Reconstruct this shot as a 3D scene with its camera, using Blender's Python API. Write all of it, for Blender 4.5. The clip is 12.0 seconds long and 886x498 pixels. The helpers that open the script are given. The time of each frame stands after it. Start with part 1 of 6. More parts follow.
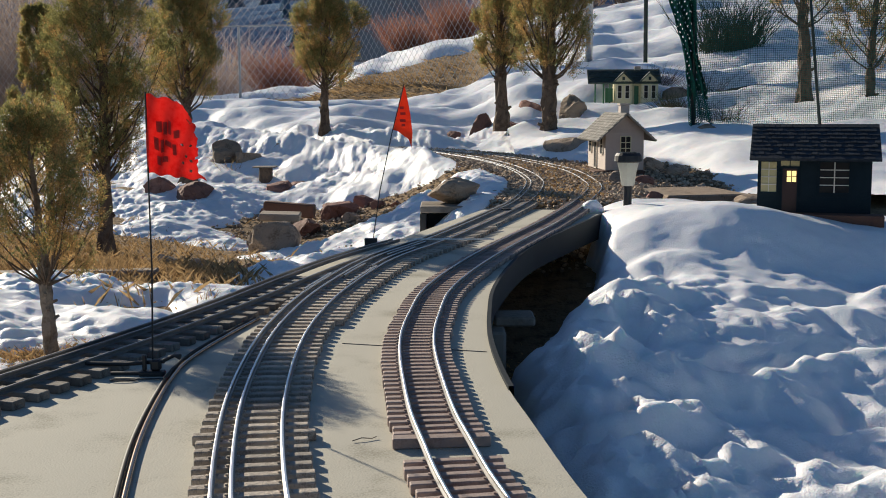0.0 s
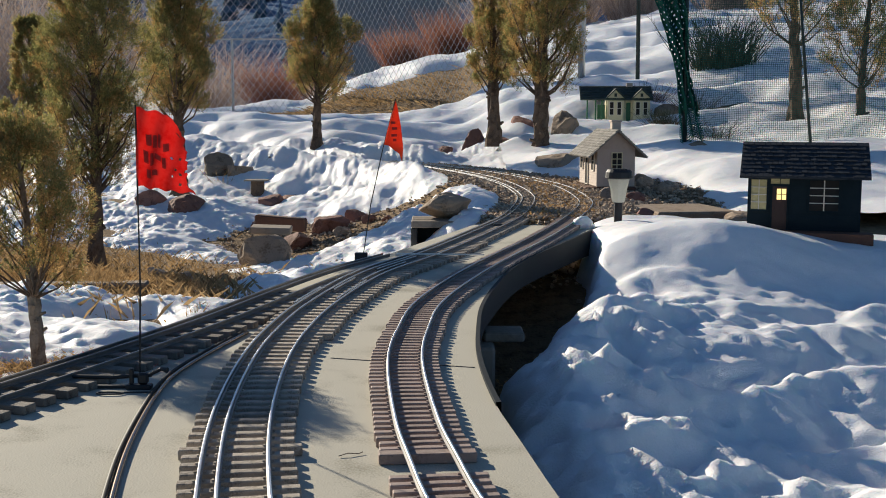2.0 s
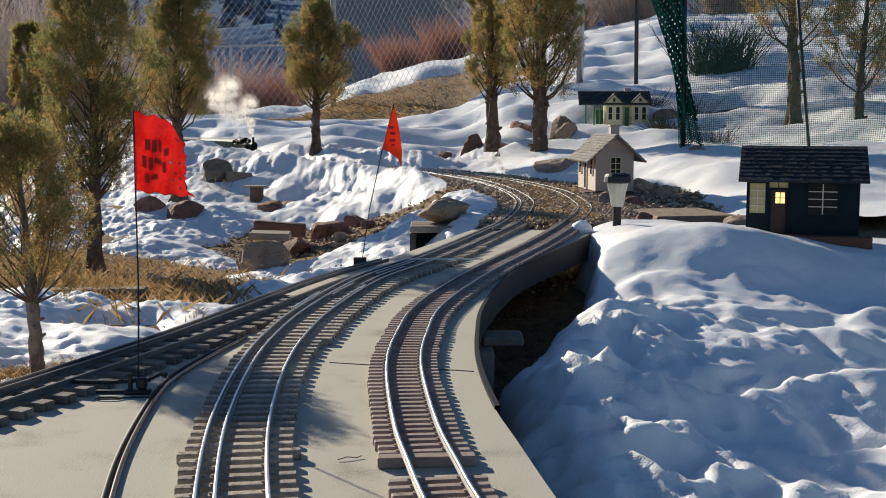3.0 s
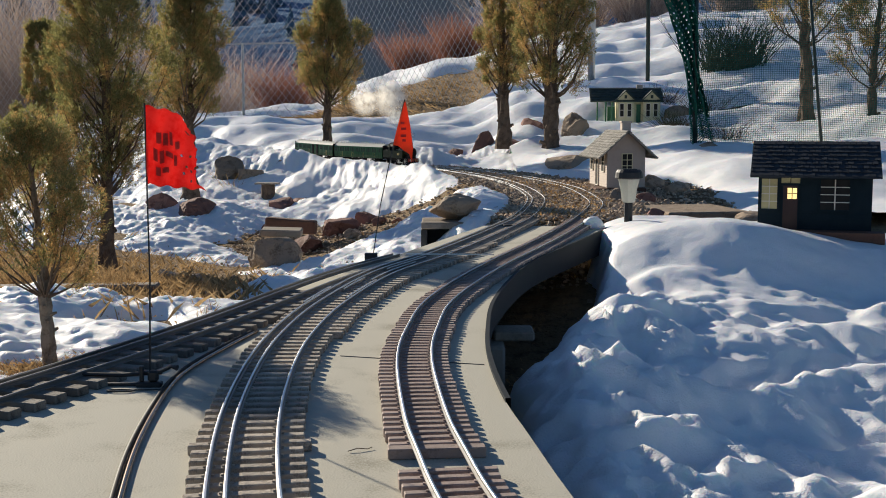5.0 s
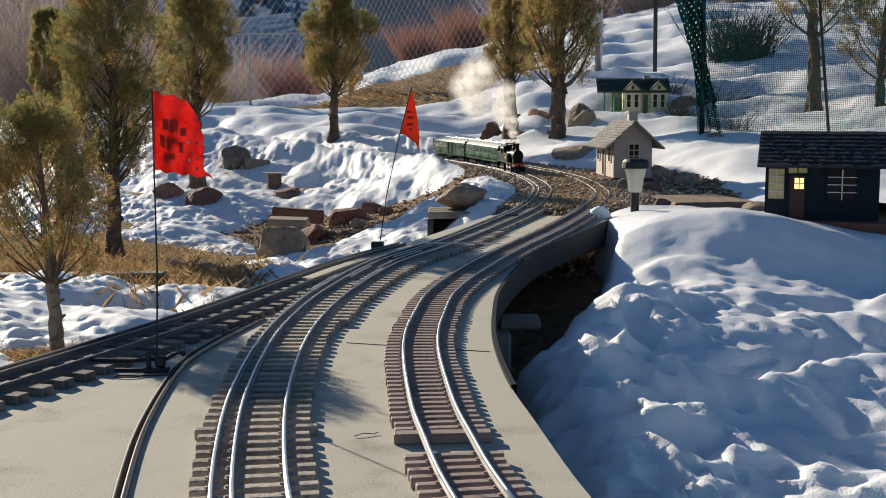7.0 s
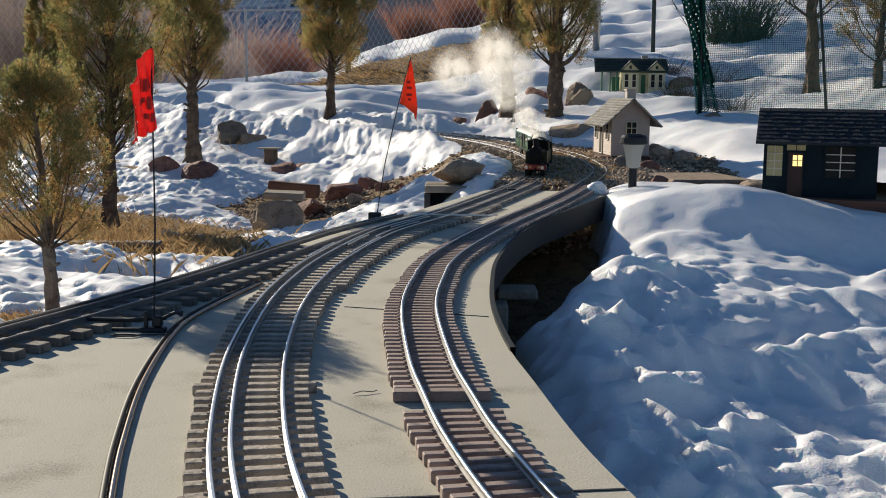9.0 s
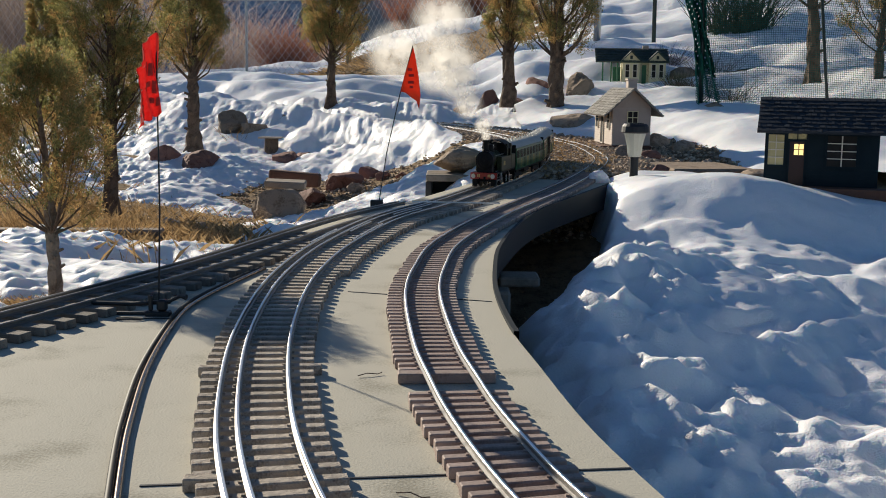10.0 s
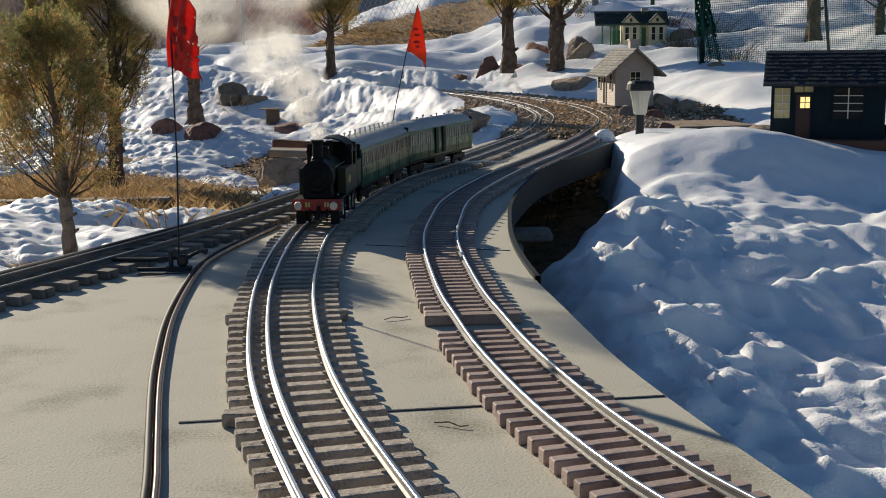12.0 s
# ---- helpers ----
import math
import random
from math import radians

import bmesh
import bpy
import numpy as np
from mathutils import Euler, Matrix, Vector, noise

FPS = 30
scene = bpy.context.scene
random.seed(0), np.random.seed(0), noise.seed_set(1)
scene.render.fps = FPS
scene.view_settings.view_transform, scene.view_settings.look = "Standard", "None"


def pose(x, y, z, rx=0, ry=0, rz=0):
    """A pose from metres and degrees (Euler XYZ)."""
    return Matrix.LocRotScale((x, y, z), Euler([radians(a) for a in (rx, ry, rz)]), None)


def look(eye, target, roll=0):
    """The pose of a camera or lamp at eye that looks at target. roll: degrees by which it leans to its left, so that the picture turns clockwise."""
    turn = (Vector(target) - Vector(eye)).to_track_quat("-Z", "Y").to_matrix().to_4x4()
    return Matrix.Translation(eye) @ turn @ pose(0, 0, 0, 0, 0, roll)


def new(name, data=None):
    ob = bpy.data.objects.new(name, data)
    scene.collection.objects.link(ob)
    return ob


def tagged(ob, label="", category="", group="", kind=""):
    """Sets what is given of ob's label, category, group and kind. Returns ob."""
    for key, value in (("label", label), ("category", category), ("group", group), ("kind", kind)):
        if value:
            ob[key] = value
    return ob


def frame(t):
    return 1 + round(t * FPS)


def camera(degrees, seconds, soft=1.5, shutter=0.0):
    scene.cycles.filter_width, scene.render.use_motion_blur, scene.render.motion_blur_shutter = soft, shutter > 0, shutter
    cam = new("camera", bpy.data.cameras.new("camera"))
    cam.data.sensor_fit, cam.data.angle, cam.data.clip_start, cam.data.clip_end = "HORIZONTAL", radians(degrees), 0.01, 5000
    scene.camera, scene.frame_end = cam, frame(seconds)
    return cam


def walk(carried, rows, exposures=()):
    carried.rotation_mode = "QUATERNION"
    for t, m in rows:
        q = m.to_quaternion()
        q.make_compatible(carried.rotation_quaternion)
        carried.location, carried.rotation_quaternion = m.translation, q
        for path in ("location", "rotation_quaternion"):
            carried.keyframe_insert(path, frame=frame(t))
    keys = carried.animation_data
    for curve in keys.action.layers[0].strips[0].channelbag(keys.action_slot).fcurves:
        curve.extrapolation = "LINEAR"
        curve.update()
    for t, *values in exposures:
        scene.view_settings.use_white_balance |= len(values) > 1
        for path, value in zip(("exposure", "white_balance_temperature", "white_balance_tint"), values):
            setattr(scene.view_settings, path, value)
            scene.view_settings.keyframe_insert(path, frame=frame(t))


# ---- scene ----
cam = camera(42.0, 12.0, 1.0)
PATH = [
    (0, (0.001, 0.001, 0.261), (0.0, 1.984, 0.001), -0.3),
    (0.5, (0.001, 0.002, 0.259), (-0.004, 1.985, 0.0), -0.1),
    (1, (0.003, 0.001, 0.261), (0.002, 1.985, 0.006), -0.0),
    (1.5, (0.003, 0.001, 0.261), (0.01, 1.985, 0.015), 0.1),
    (2, (0.004, 0.0, 0.262), (0.017, 1.986, 0.027), 0.2),
    (2.5, (0.004, 0.0, 0.261), (0.018, 1.987, 0.035), 0.1),
    (3, (0.005, 0.0, 0.26), (0.019, 1.987, 0.035), 0.0),
    (5, (0.006, -0.001, 0.255), (0.0, 1.986, 0.027), -0.1),
    (5.5, (0.008, -0.001, 0.254), (0.001, 1.986, 0.029), -0.1),
    (6, (0.007, -0.001, 0.254), (-0.002, 1.986, 0.026), -0.0),
    (6.5, (0.008, -0.002, 0.253), (-0.007, 1.984, 0.019), -0.1),
    (7, (0.006, -0.003, 0.251), (-0.011, 1.982, 0.008), -0.0),
    (9, (0.001, 0.0, 0.232), (-0.006, 1.981, -0.042), 0.7),
    (9.5, (-0.001, -0.002, 0.227), (-0.004, 1.977, -0.056), 0.9),
    (10, (-0.003, -0.004, 0.226), (-0.009, 1.975, -0.063), 0.8),
    (10.5, (-0.007, -0.004, 0.221), (-0.021, 1.974, -0.073), 0.6),
    (11, (-0.01, -0.006, 0.216), (-0.029, 1.971, -0.089), 0.5),
    (11.5, (-0.014, -0.008, 0.211), (-0.028, 1.967, -0.105), 0.1),
    (12, (-0.021, -0.009, 0.203), (-0.027, 1.962, -0.132), -0.6),
]
walk(cam, [(t, look(eye, target, roll)) for t, eye, target, roll in PATH], [(0.0, 0.58, 6280, 8), (9.5, 0.52, 6280, 8), (12.0, 0.40, 6330, 8)])

# ---- world, sun, exposure ----
SUN_AZ, SUN_EL = 322.0, 20.0          # degrees clockwise from +y, and above the horizon
world = bpy.data.worlds.new("winter_sky")
scene.world = world
world.use_nodes = True
wn = world.node_tree.nodes
sky = wn.new("ShaderNodeTexSky")
sky.sky_type = "NISHITA"
sky.sun_disc = False
sky.sun_elevation, sky.sun_rotation = radians(SUN_EL), radians(SUN_AZ)
wn["Background"].inputs["Strength"].default_value = 0.054
sky.dust_density, sky.ozone_density = 0.3, 5.0
world.node_tree.links.new(sky.outputs["Color"], wn["Background"].inputs["Color"])
sun_data = bpy.data.lights.new("sun", "SUN")
sun_data.energy, sun_data.angle, sun_data.color = 4.6, radians(0.53), (1.0, 0.87, 0.69)
sun = new("sun", sun_data)
sun_dir = Vector((math.sin(radians(SUN_AZ)) * math.cos(radians(SUN_EL)), math.cos(radians(SUN_AZ)) * math.cos(radians(SUN_EL)), math.sin(radians(SUN_EL))))
sun.matrix_basis = look(sun_dir * 30, (0, 0, 0))


# ---- materials ----
def material(name, colors, rough=0.7, metal=0.0, scale=40.0, fine=400.0, bump=0.2, bump_dist=0.002, spec=0.5, vary=0.0, sheen=0.0, sss=0.0, tight=0.4, trans=0.0):
    """Noise-mixed colours at two scales, with fine relief; vary: brightness change from piece to piece."""
    m = bpy.data.materials.new(name)
    m.use_nodes = True
    nt = m.node_tree
    b = nt.nodes["Principled BSDF"]
    b.inputs["Roughness"].default_value, b.inputs["Metallic"].default_value = rough, metal
    b.inputs["Specular IOR Level"].default_value = spec
    if sss:
        b.inputs["Subsurface Weight"].default_value = sss
        b.inputs["Subsurface Radius"].default_value = (0.02, 0.03, 0.04)
        b.inputs["Subsurface Scale"].default_value = 0.6
    co = nt.nodes.new("ShaderNodeTexCoord")
    big = nt.nodes.new("ShaderNodeTexNoise")
    big.inputs["Scale"].default_value, big.inputs["Detail"].default_value = scale, 6
    small = nt.nodes.new("ShaderNodeTexNoise")
    small.inputs["Scale"].default_value, small.inputs["Detail"].default_value = fine, 3
    for n in (big, small):
        nt.links.new(co.outputs["Object"], n.inputs["Vector"])
    ramp = nt.nodes.new("ShaderNodeValToRGB")
    els = ramp.color_ramp.elements
    while len(els) < len(colors):
        els.new(0.5)
    for i, c in enumerate(colors):
        els[i].position = 0.5 - tight / 2 + tight * i / max(1, len(colors) - 1)
        els[i].color = (*c, 1)
    mix = nt.nodes.new("ShaderNodeMath")
    mix.operation = "MULTIPLY_ADD"
    mix.inputs[1].default_value = 0.45
    nt.links.new(small.outputs["Fac"], mix.inputs[0])
    half = nt.nodes.new("ShaderNodeMath")
    half.operation = "MULTIPLY"
    half.inputs[1].default_value = 0.88
    nt.links.new(big.outputs["Fac"], half.inputs[0])
    nt.links.new(half.outputs[0], mix.inputs[2])
    nt.links.new(mix.outputs[0], ramp.inputs["Fac"])
    out = ramp.outputs["Color"]
    if vary:
        info = nt.nodes.new("ShaderNodeObjectInfo")
        geo = nt.nodes.new("ShaderNodeNewGeometry")
        add = nt.nodes.new("ShaderNodeMath")
        nt.links.new(info.outputs["Random"], add.inputs[0])
        nt.links.new(geo.outputs["Random Per Island"], add.inputs[1])
        fr = nt.nodes.new("ShaderNodeMath")
        fr.operation = "FRACT"
        nt.links.new(add.outputs[0], fr.inputs[0])
        rng = nt.nodes.new("ShaderNodeMapRange")
        rng.inputs["To Min"].default_value, rng.inputs["To Max"].default_value = 1 - vary, 1 + vary
        nt.links.new(fr.outputs[0], rng.inputs["Value"])
        hsv = nt.nodes.new("ShaderNodeHueSaturation")
        nt.links.new(rng.outputs[0], hsv.inputs["Value"])
        nt.links.new(out, hsv.inputs["Color"])
        out = hsv.outputs["Color"]
    nt.links.new(out, b.inputs["Base Color"])
    if bump:
        bp = nt.nodes.new("ShaderNodeBump")
        bp.inputs["Strength"].default_value, bp.inputs["Distance"].default_value = bump, bump_dist
        nt.links.new(mix.outputs[0], bp.inputs["Height"])
        nt.links.new(bp.outputs[0], b.inputs["Normal"])
    if trans:
        tr = nt.nodes.new("ShaderNodeBsdfTranslucent")
        ms = nt.nodes.new("ShaderNodeMixShader")
        ms.inputs["Fac"].default_value = trans
        nt.links.new(out, tr.inputs["Color"])
        o = nt.nodes["Material Output"]
        nt.links.new(b.outputs[0], ms.inputs[1])
        nt.links.new(tr.outputs[0], ms.inputs[2])
        nt.links.new(ms.outputs[0], o.inputs["Surface"])
    return m


def glow(name, color, strength):
    m = material(name, [color, color], bump=0)
    b = m.node_tree.nodes["Principled BSDF"]
    b.inputs["Emission Color"].default_value = (*color, 1)
    b.inputs["Emission Strength"].default_value = strength
    return m


M_DECK = material("cement_board", [(0.24, 0.22, 0.17), (0.37, 0.345, 0.27), (0.52, 0.49, 0.40)], 0.92, 0, 14, 560, 0.6, 0.0014, 0.3, tight=0.24)
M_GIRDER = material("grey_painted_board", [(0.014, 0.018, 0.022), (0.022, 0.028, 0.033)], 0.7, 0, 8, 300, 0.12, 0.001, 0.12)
M_TIE = material("weathered_sleeper", [(0.11, 0.085, 0.065), (0.26, 0.215, 0.17), (0.44, 0.38, 0.31)], 0.85, 0, 110, 700, 1.0, 0.0018, 0.3, vary=0.22, tight=0.28)
# darker copy of the sleeper, with the branch line's shadow in its colour
M_TIE_SHADED = material("shaded_weathered_sleeper", [(0.055, 0.044, 0.036), (0.12, 0.10, 0.082), (0.21, 0.185, 0.155)], 0.85, 0, 110, 700, 1.0, 0.0018, 0.3, vary=0.25, tight=0.3)
M_TIE_RED = material("red_brown_sleeper", [(0.12, 0.08, 0.065), (0.24, 0.175, 0.145), (0.37, 0.285, 0.245)], 0.75, 0, 90, 600, 0.6, 0.0012, 0.4, vary=0.18)
M_RAIL = material("worn_nickel_rail", [(0.60, 0.61, 0.62), (0.76, 0.77, 0.78)], 0.38, 1.0, 30, 300, 0.05, 0.0005)
# darker copy of the rail: the backlit branch's shade as colour
M_RAIL_SHADED = material("shaded_rail", [(0.26, 0.26, 0.26), (0.40, 0.40, 0.41)], 0.36, 1.0, 30, 300, 0.05, 0.0005)
M_RAIL_DARK = material("dull_brown_rail_web", [(0.13, 0.12, 0.11), (0.24, 0.23, 0.215)], 0.45, 0.7, 30, 300, 0.05, 0.0005)
M_SNOW = material("old_snow", [(0.76, 0.79, 0.83), (0.85, 0.87, 0.89), (0.92, 0.92, 0.93)], 0.5, 0, 30, 420, 0.55, 0.006, 0.35, sss=0.25)
M_SOIL = material("leaf_litter_soil", [(0.06, 0.042, 0.026), (0.14, 0.095, 0.055), (0.26, 0.18, 0.10)], 0.95, 0, 30, 140, 0.9, 0.02, 0.15)
M_STONE = material("brown_sandstone", [(0.12, 0.085, 0.055), (0.23, 0.165, 0.11), (0.36, 0.275, 0.20)], 0.85, 0, 28, 190, 0.8, 0.006, 0.3, vary=0.25, tight=0.28)
M_RED_STONE = material("red_sandstone", [(0.075, 0.032, 0.023), (0.15, 0.068, 0.048), (0.24, 0.125, 0.095)], 0.85, 0, 28, 190, 0.8, 0.006, 0.3, vary=0.25, tight=0.28)
M_GRAVEL = material("brown_gravel", [(0.14, 0.088, 0.05), (0.30, 0.20, 0.12), (0.48, 0.37, 0.26)], 0.85, 0, 50, 300, 0.4, 0.002, 0.3, vary=0.45)
M_BARK_PALE = material("pale_juniper_bark", [(0.07, 0.05, 0.036), (0.17, 0.125, 0.09), (0.28, 0.22, 0.165)], 0.9, 0, 60, 320, 0.9, 0.004, 0.2)
M_BARK = material("juniper_bark", [(0.028, 0.019, 0.014), (0.075, 0.051, 0.037), (0.15, 0.108, 0.078)], 0.9, 0, 40, 220, 0.8, 0.006, 0.2)
M_STEEL = material("galvanised_steel", [(0.30, 0.32, 0.33), (0.42, 0.44, 0.45)], 0.45, 0.7, 20, 200, 0.1, 0.001)
M_WIRE = material("bright_galvanised_wire", [(0.55, 0.57, 0.58), (0.68, 0.69, 0.70)], 0.35, 0.6, 20, 200, 0.05, 0.001)
M_BLACK = material("black_paint", [(0.009, 0.009, 0.010), (0.018, 0.018, 0.020)], 0.5, 0, 30, 300, 0.08, 0.0006)
M_WOOD = material("grey_weathered_wood", [(0.13, 0.10, 0.075), (0.22, 0.18, 0.135), (0.30, 0.25, 0.20)], 0.8, 0, 14, 160, 0.5, 0.003, 0.3, vary=0.15)


# ---- mesh helpers ----
def link(name, bm, mat, parent=None, smooth=False):
    me = bpy.data.meshes.new(name)
    bmesh.ops.recalc_face_normals(bm, faces=bm.faces)
    bm.to_mesh(me)
    bm.free()
    for m in mat if isinstance(mat, (list, tuple)) else [mat]:
        me.materials.append(m)
    if smooth:
        me.polygons.foreach_set("use_smooth", [True] * len(me.polygons))
    ob = new(name, me)
    ob.parent = parent
    return ob


def part(name, bm, mat, parent, label="", smooth=False):
    ob = link(name, bm, mat, parent, smooth)
    return tagged(ob, label) if label else ob


def data_part(name, verts, faces, mat, parent=None, smooth=False, label=""):
    me = bpy.data.meshes.new(name)
    me.from_pydata(verts, [], faces)
    me.materials.append(mat)
    if smooth:
        me.polygons.foreach_set("use_smooth", [True] * len(me.polygons))
    ob = new(name, me)
    ob.parent = parent
    return tagged(ob, label) if label else ob


def empty(name, m, label, category, group=""):
    ob = new(name)
    ob.empty_display_size = 0.02
    ob.matrix_basis = m
    return tagged(ob, label, category, group)


def box(bm, x0, x1, y0, y1, z0, z1, bevel=0.0, m=None):
    r = bmesh.ops.create_cube(bm, size=1.0)
    vs = r["verts"]
    for v in vs:
        v.co = Vector(((x0 + x1) / 2 + v.co.x * (x1 - x0), (y0 + y1) / 2 + v.co.y * (y1 - y0), (z0 + z1) / 2 + v.co.z * (z1 - z0)))
    if bevel:
        es = list({e for v in vs for e in v.link_edges})
        vs = list({v for f in bmesh.ops.bevel(bm, geom=es, offset=bevel, segments=1, affect="EDGES")["faces"] for v in f.verts} | {v for v in vs if v.is_valid})
    if m is not None:
        for v in vs:
            v.co = m @ v.co
    return vs


def tube(bm, pts, radii, sides=8, cap=True):
    """A round tube through points."""
    rings = []
    for i, p in enumerate(pts):
        p = Vector(p)
        a = Vector(pts[max(0, i - 1)])
        b = Vector(pts[min(len(pts) - 1, i + 1)])
        q = (b - a).to_track_quat("Z", "Y")
        r = radii[i] if isinstance(radii, (list, tuple)) else radii
        rings.append([bm.verts.new(p + q @ Vector((math.cos(k * math.tau / sides) * r, math.sin(k * math.tau / sides) * r, 0))) for k in range(sides)])
    for a, b in zip(rings, rings[1:]):
        for k in range(sides):
            bm.faces.new((a[k], a[(k + 1) % sides], b[(k + 1) % sides], b[k]))
    if cap:
        bm.faces.new(rings[0][::-1])
        bm.faces.new(rings[-1])


def prism(bm, outline, x0, x1, axis="x"):
    """Extrudes a 2D outline (a list of pairs) along an axis."""
    def at(a, b, c):
        return {"x": (c, a, b), "y": (a, c, b), "z": (a, b, c)}[axis]
    one = [bm.verts.new(at(a, b, x0)) for a, b in outline]
    two = [bm.verts.new(at(a, b, x1)) for a, b in outline]
    bm.faces.new(one[::-1])
    bm.faces.new(two)
    n = len(outline)
    for i in range(n):
        bm.faces.new((one[i], one[(i + 1) % n], two[(i + 1) % n], two[i]))


class Path:
    """A smooth plan curve through points, walked by its length."""

    def __init__(self, pts, z=0.0):
        p = np.array([(*q, z) if len(q) == 2 else q for q in pts], float)
        out = []
        for i in range(len(p) - 1):
            p0, p1, p2, p3 = p[max(0, i - 1)], p[i], p[i + 1], p[min(len(p) - 1, i + 2)]
            for u in np.linspace(0, 1, 24, endpoint=False):
                out.append(0.5 * ((2 * p1) + (p2 - p0) * u + (2 * p0 - 5 * p1 + 4 * p2 - p3) * u ** 2 + (3 * p1 - p0 - 3 * p2 + p3) * u ** 3))
        out.append(p[-1])
        self.p = np.array(out)
        for _ in range(30):
            self.p[1:-1] = 0.25 * self.p[:-2] + 0.5 * self.p[1:-1] + 0.25 * self.p[2:]
        self.s = np.r_[0, np.cumsum(np.linalg.norm(np.diff(self.p[:, :2], axis=0), axis=1))]
        self.length = self.s[-1]

    def at(self, s):
        s = np.clip(s, 0, self.length)
        return np.array([np.interp(s, self.s, self.p[:, k]) for k in range(3)])

    def way(self, s):
        d = self.at(min(s + 0.01, self.length)) - self.at(max(s - 0.01, 0))
        return d / np.linalg.norm(d)

    def off(self, s, side, up=0.0):
        """The point side metres to the right of the path."""
        w = self.way(s)
        p = self.at(s)
        return Vector((p[0] + w[1] * side, p[1] - w[0] * side, p[2] + up))

    def near_all(self, xs, ys):
        return self.near_high(xs, ys)[0]

    def near_high(self, xs, ys):
        """How far the path is from places, and how high it lies there."""
        best, high = np.full(xs.shape, 9.0), np.zeros(xs.shape)
        for q in self.p[::4]:
            d = np.hypot(xs - q[0], ys - q[1])
            high = np.where(d < best, q[2], high)
            best = np.minimum(best, d)
        return best, high


def wider(pts, k=1.018):
    return [(p[0] * k, p[1] * k, *p[2:]) for p in pts]


# ---- the plan of the tracks: centre lines of the 32 mm pair of rails ----
MAIN = Path(wider([(-0.01, 0.33), (-0.055, 0.468), (-0.0935, 0.60), (-0.121, 0.73), (-0.148, 0.925), (-0.161, 1.14), (-0.158, 1.314), (-0.140, 1.50), (-0.090, 1.77), (0.0, 2.03), (0.122, 2.47), (0.200, 2.77, 0.003)]) + [
    (0.263, 3.207, 0.010), (0.267, 3.432, 0.015), (0.245, 3.683, 0.021), (0.203, 3.928, 0.026), (0.142, 4.145, 0.031), (0.074, 4.311, 0.035), (0.0, 4.500, 0.038), (-0.088, 4.660, 0.040), (-0.215, 4.820, 0.043), (-0.341, 4.960, 0.045), (-0.472, 5.090, 0.047), (-0.765, 5.45, 0.058), (-1.29, 6.05, 0.066), (-2.2, 6.5, 0.072), (-3.4, 6.8, 0.076)])
SIDE = Path(wider([(0.135, 0.36), (0.089, 0.455), (0.0685, 0.507), (0.0415, 0.598), (0.0165, 0.715), (0.003, 0.805), (-0.0115, 0.917), (-0.0265, 1.138), (-0.021, 1.31), (0.0, 1.515), (0.083, 1.86), (0.214, 2.29), (0.322, 2.68, 0.003)]) + [
    (0.408, 3.086, 0.008), (0.421, 3.325, 0.012), (0.408, 3.588, 0.019), (0.374, 3.785, 0.023), (0.314, 4.004, 0.028), (0.246, 4.186, 0.033), (0.170, 4.356, 0.037), (0.085, 4.52, 0.039), (-0.01, 4.67, 0.041), (-0.14, 4.82, 0.043), (-0.28, 4.95, 0.045)])
LEFT = Path(wider([(-0.60, 0.36), (-0.47, 0.75), (-0.385, 0.985), (-0.318, 1.17), (-0.255, 1.37), (-0.196, 1.60), (-0.14, 1.79), (-0.06, 1.99)]))
RAIL_Z = 0.0136


def sweep_rail(name, path, side, s0, s1, parent, mat, top=RAIL_Z, head=0.0020, height=0.0058, step=0.02):
    """One rail of flat-bottomed section."""
    h = head / 2
    section = [(-h * 1.9, 0), (h * 1.9, 0), (h * 1.9, height * 0.14), (h * 0.45, height * 0.26), (h * 0.45, height * 0.62), (h, height * 0.74), (h, height * 0.95), (h * 0.7, height), (-h * 0.7, height), (-h, height * 0.95), (-h, height * 0.74), (-h * 0.45, height * 0.62), (-h * 0.45, height * 0.26), (-h * 1.9, height * 0.14)]
    verts, faces = [], []
    n = max(2, int((s1 - s0) / step))
    for i in range(n + 1):
        s = s0 + (s1 - s0) * i / n
        for a, b in section:
            verts.append(path.off(s, side + a, top - height + b))
    k = len(section)
    for i in range(n):
        for j in range(k):
            faces.append((i * k + j, i * k + (j + 1) % k, (i + 1) * k + (j + 1) % k, (i + 1) * k + j))
    faces.append(tuple(range(k))[::-1])
    faces.append(tuple(range(n * k, (n + 1) * k)))
    ob = data_part(name, verts, faces, mat, parent)
    ob.data.materials.append(M_RAIL_DARK)
    ob.data.polygons.foreach_set("material_index", [0 if f < n * k and 5 <= f % k <= 9 else 1 for f in range(len(faces))])
    return ob


def smooth_profile(t):
    return t * t * (3 - 2 * t)


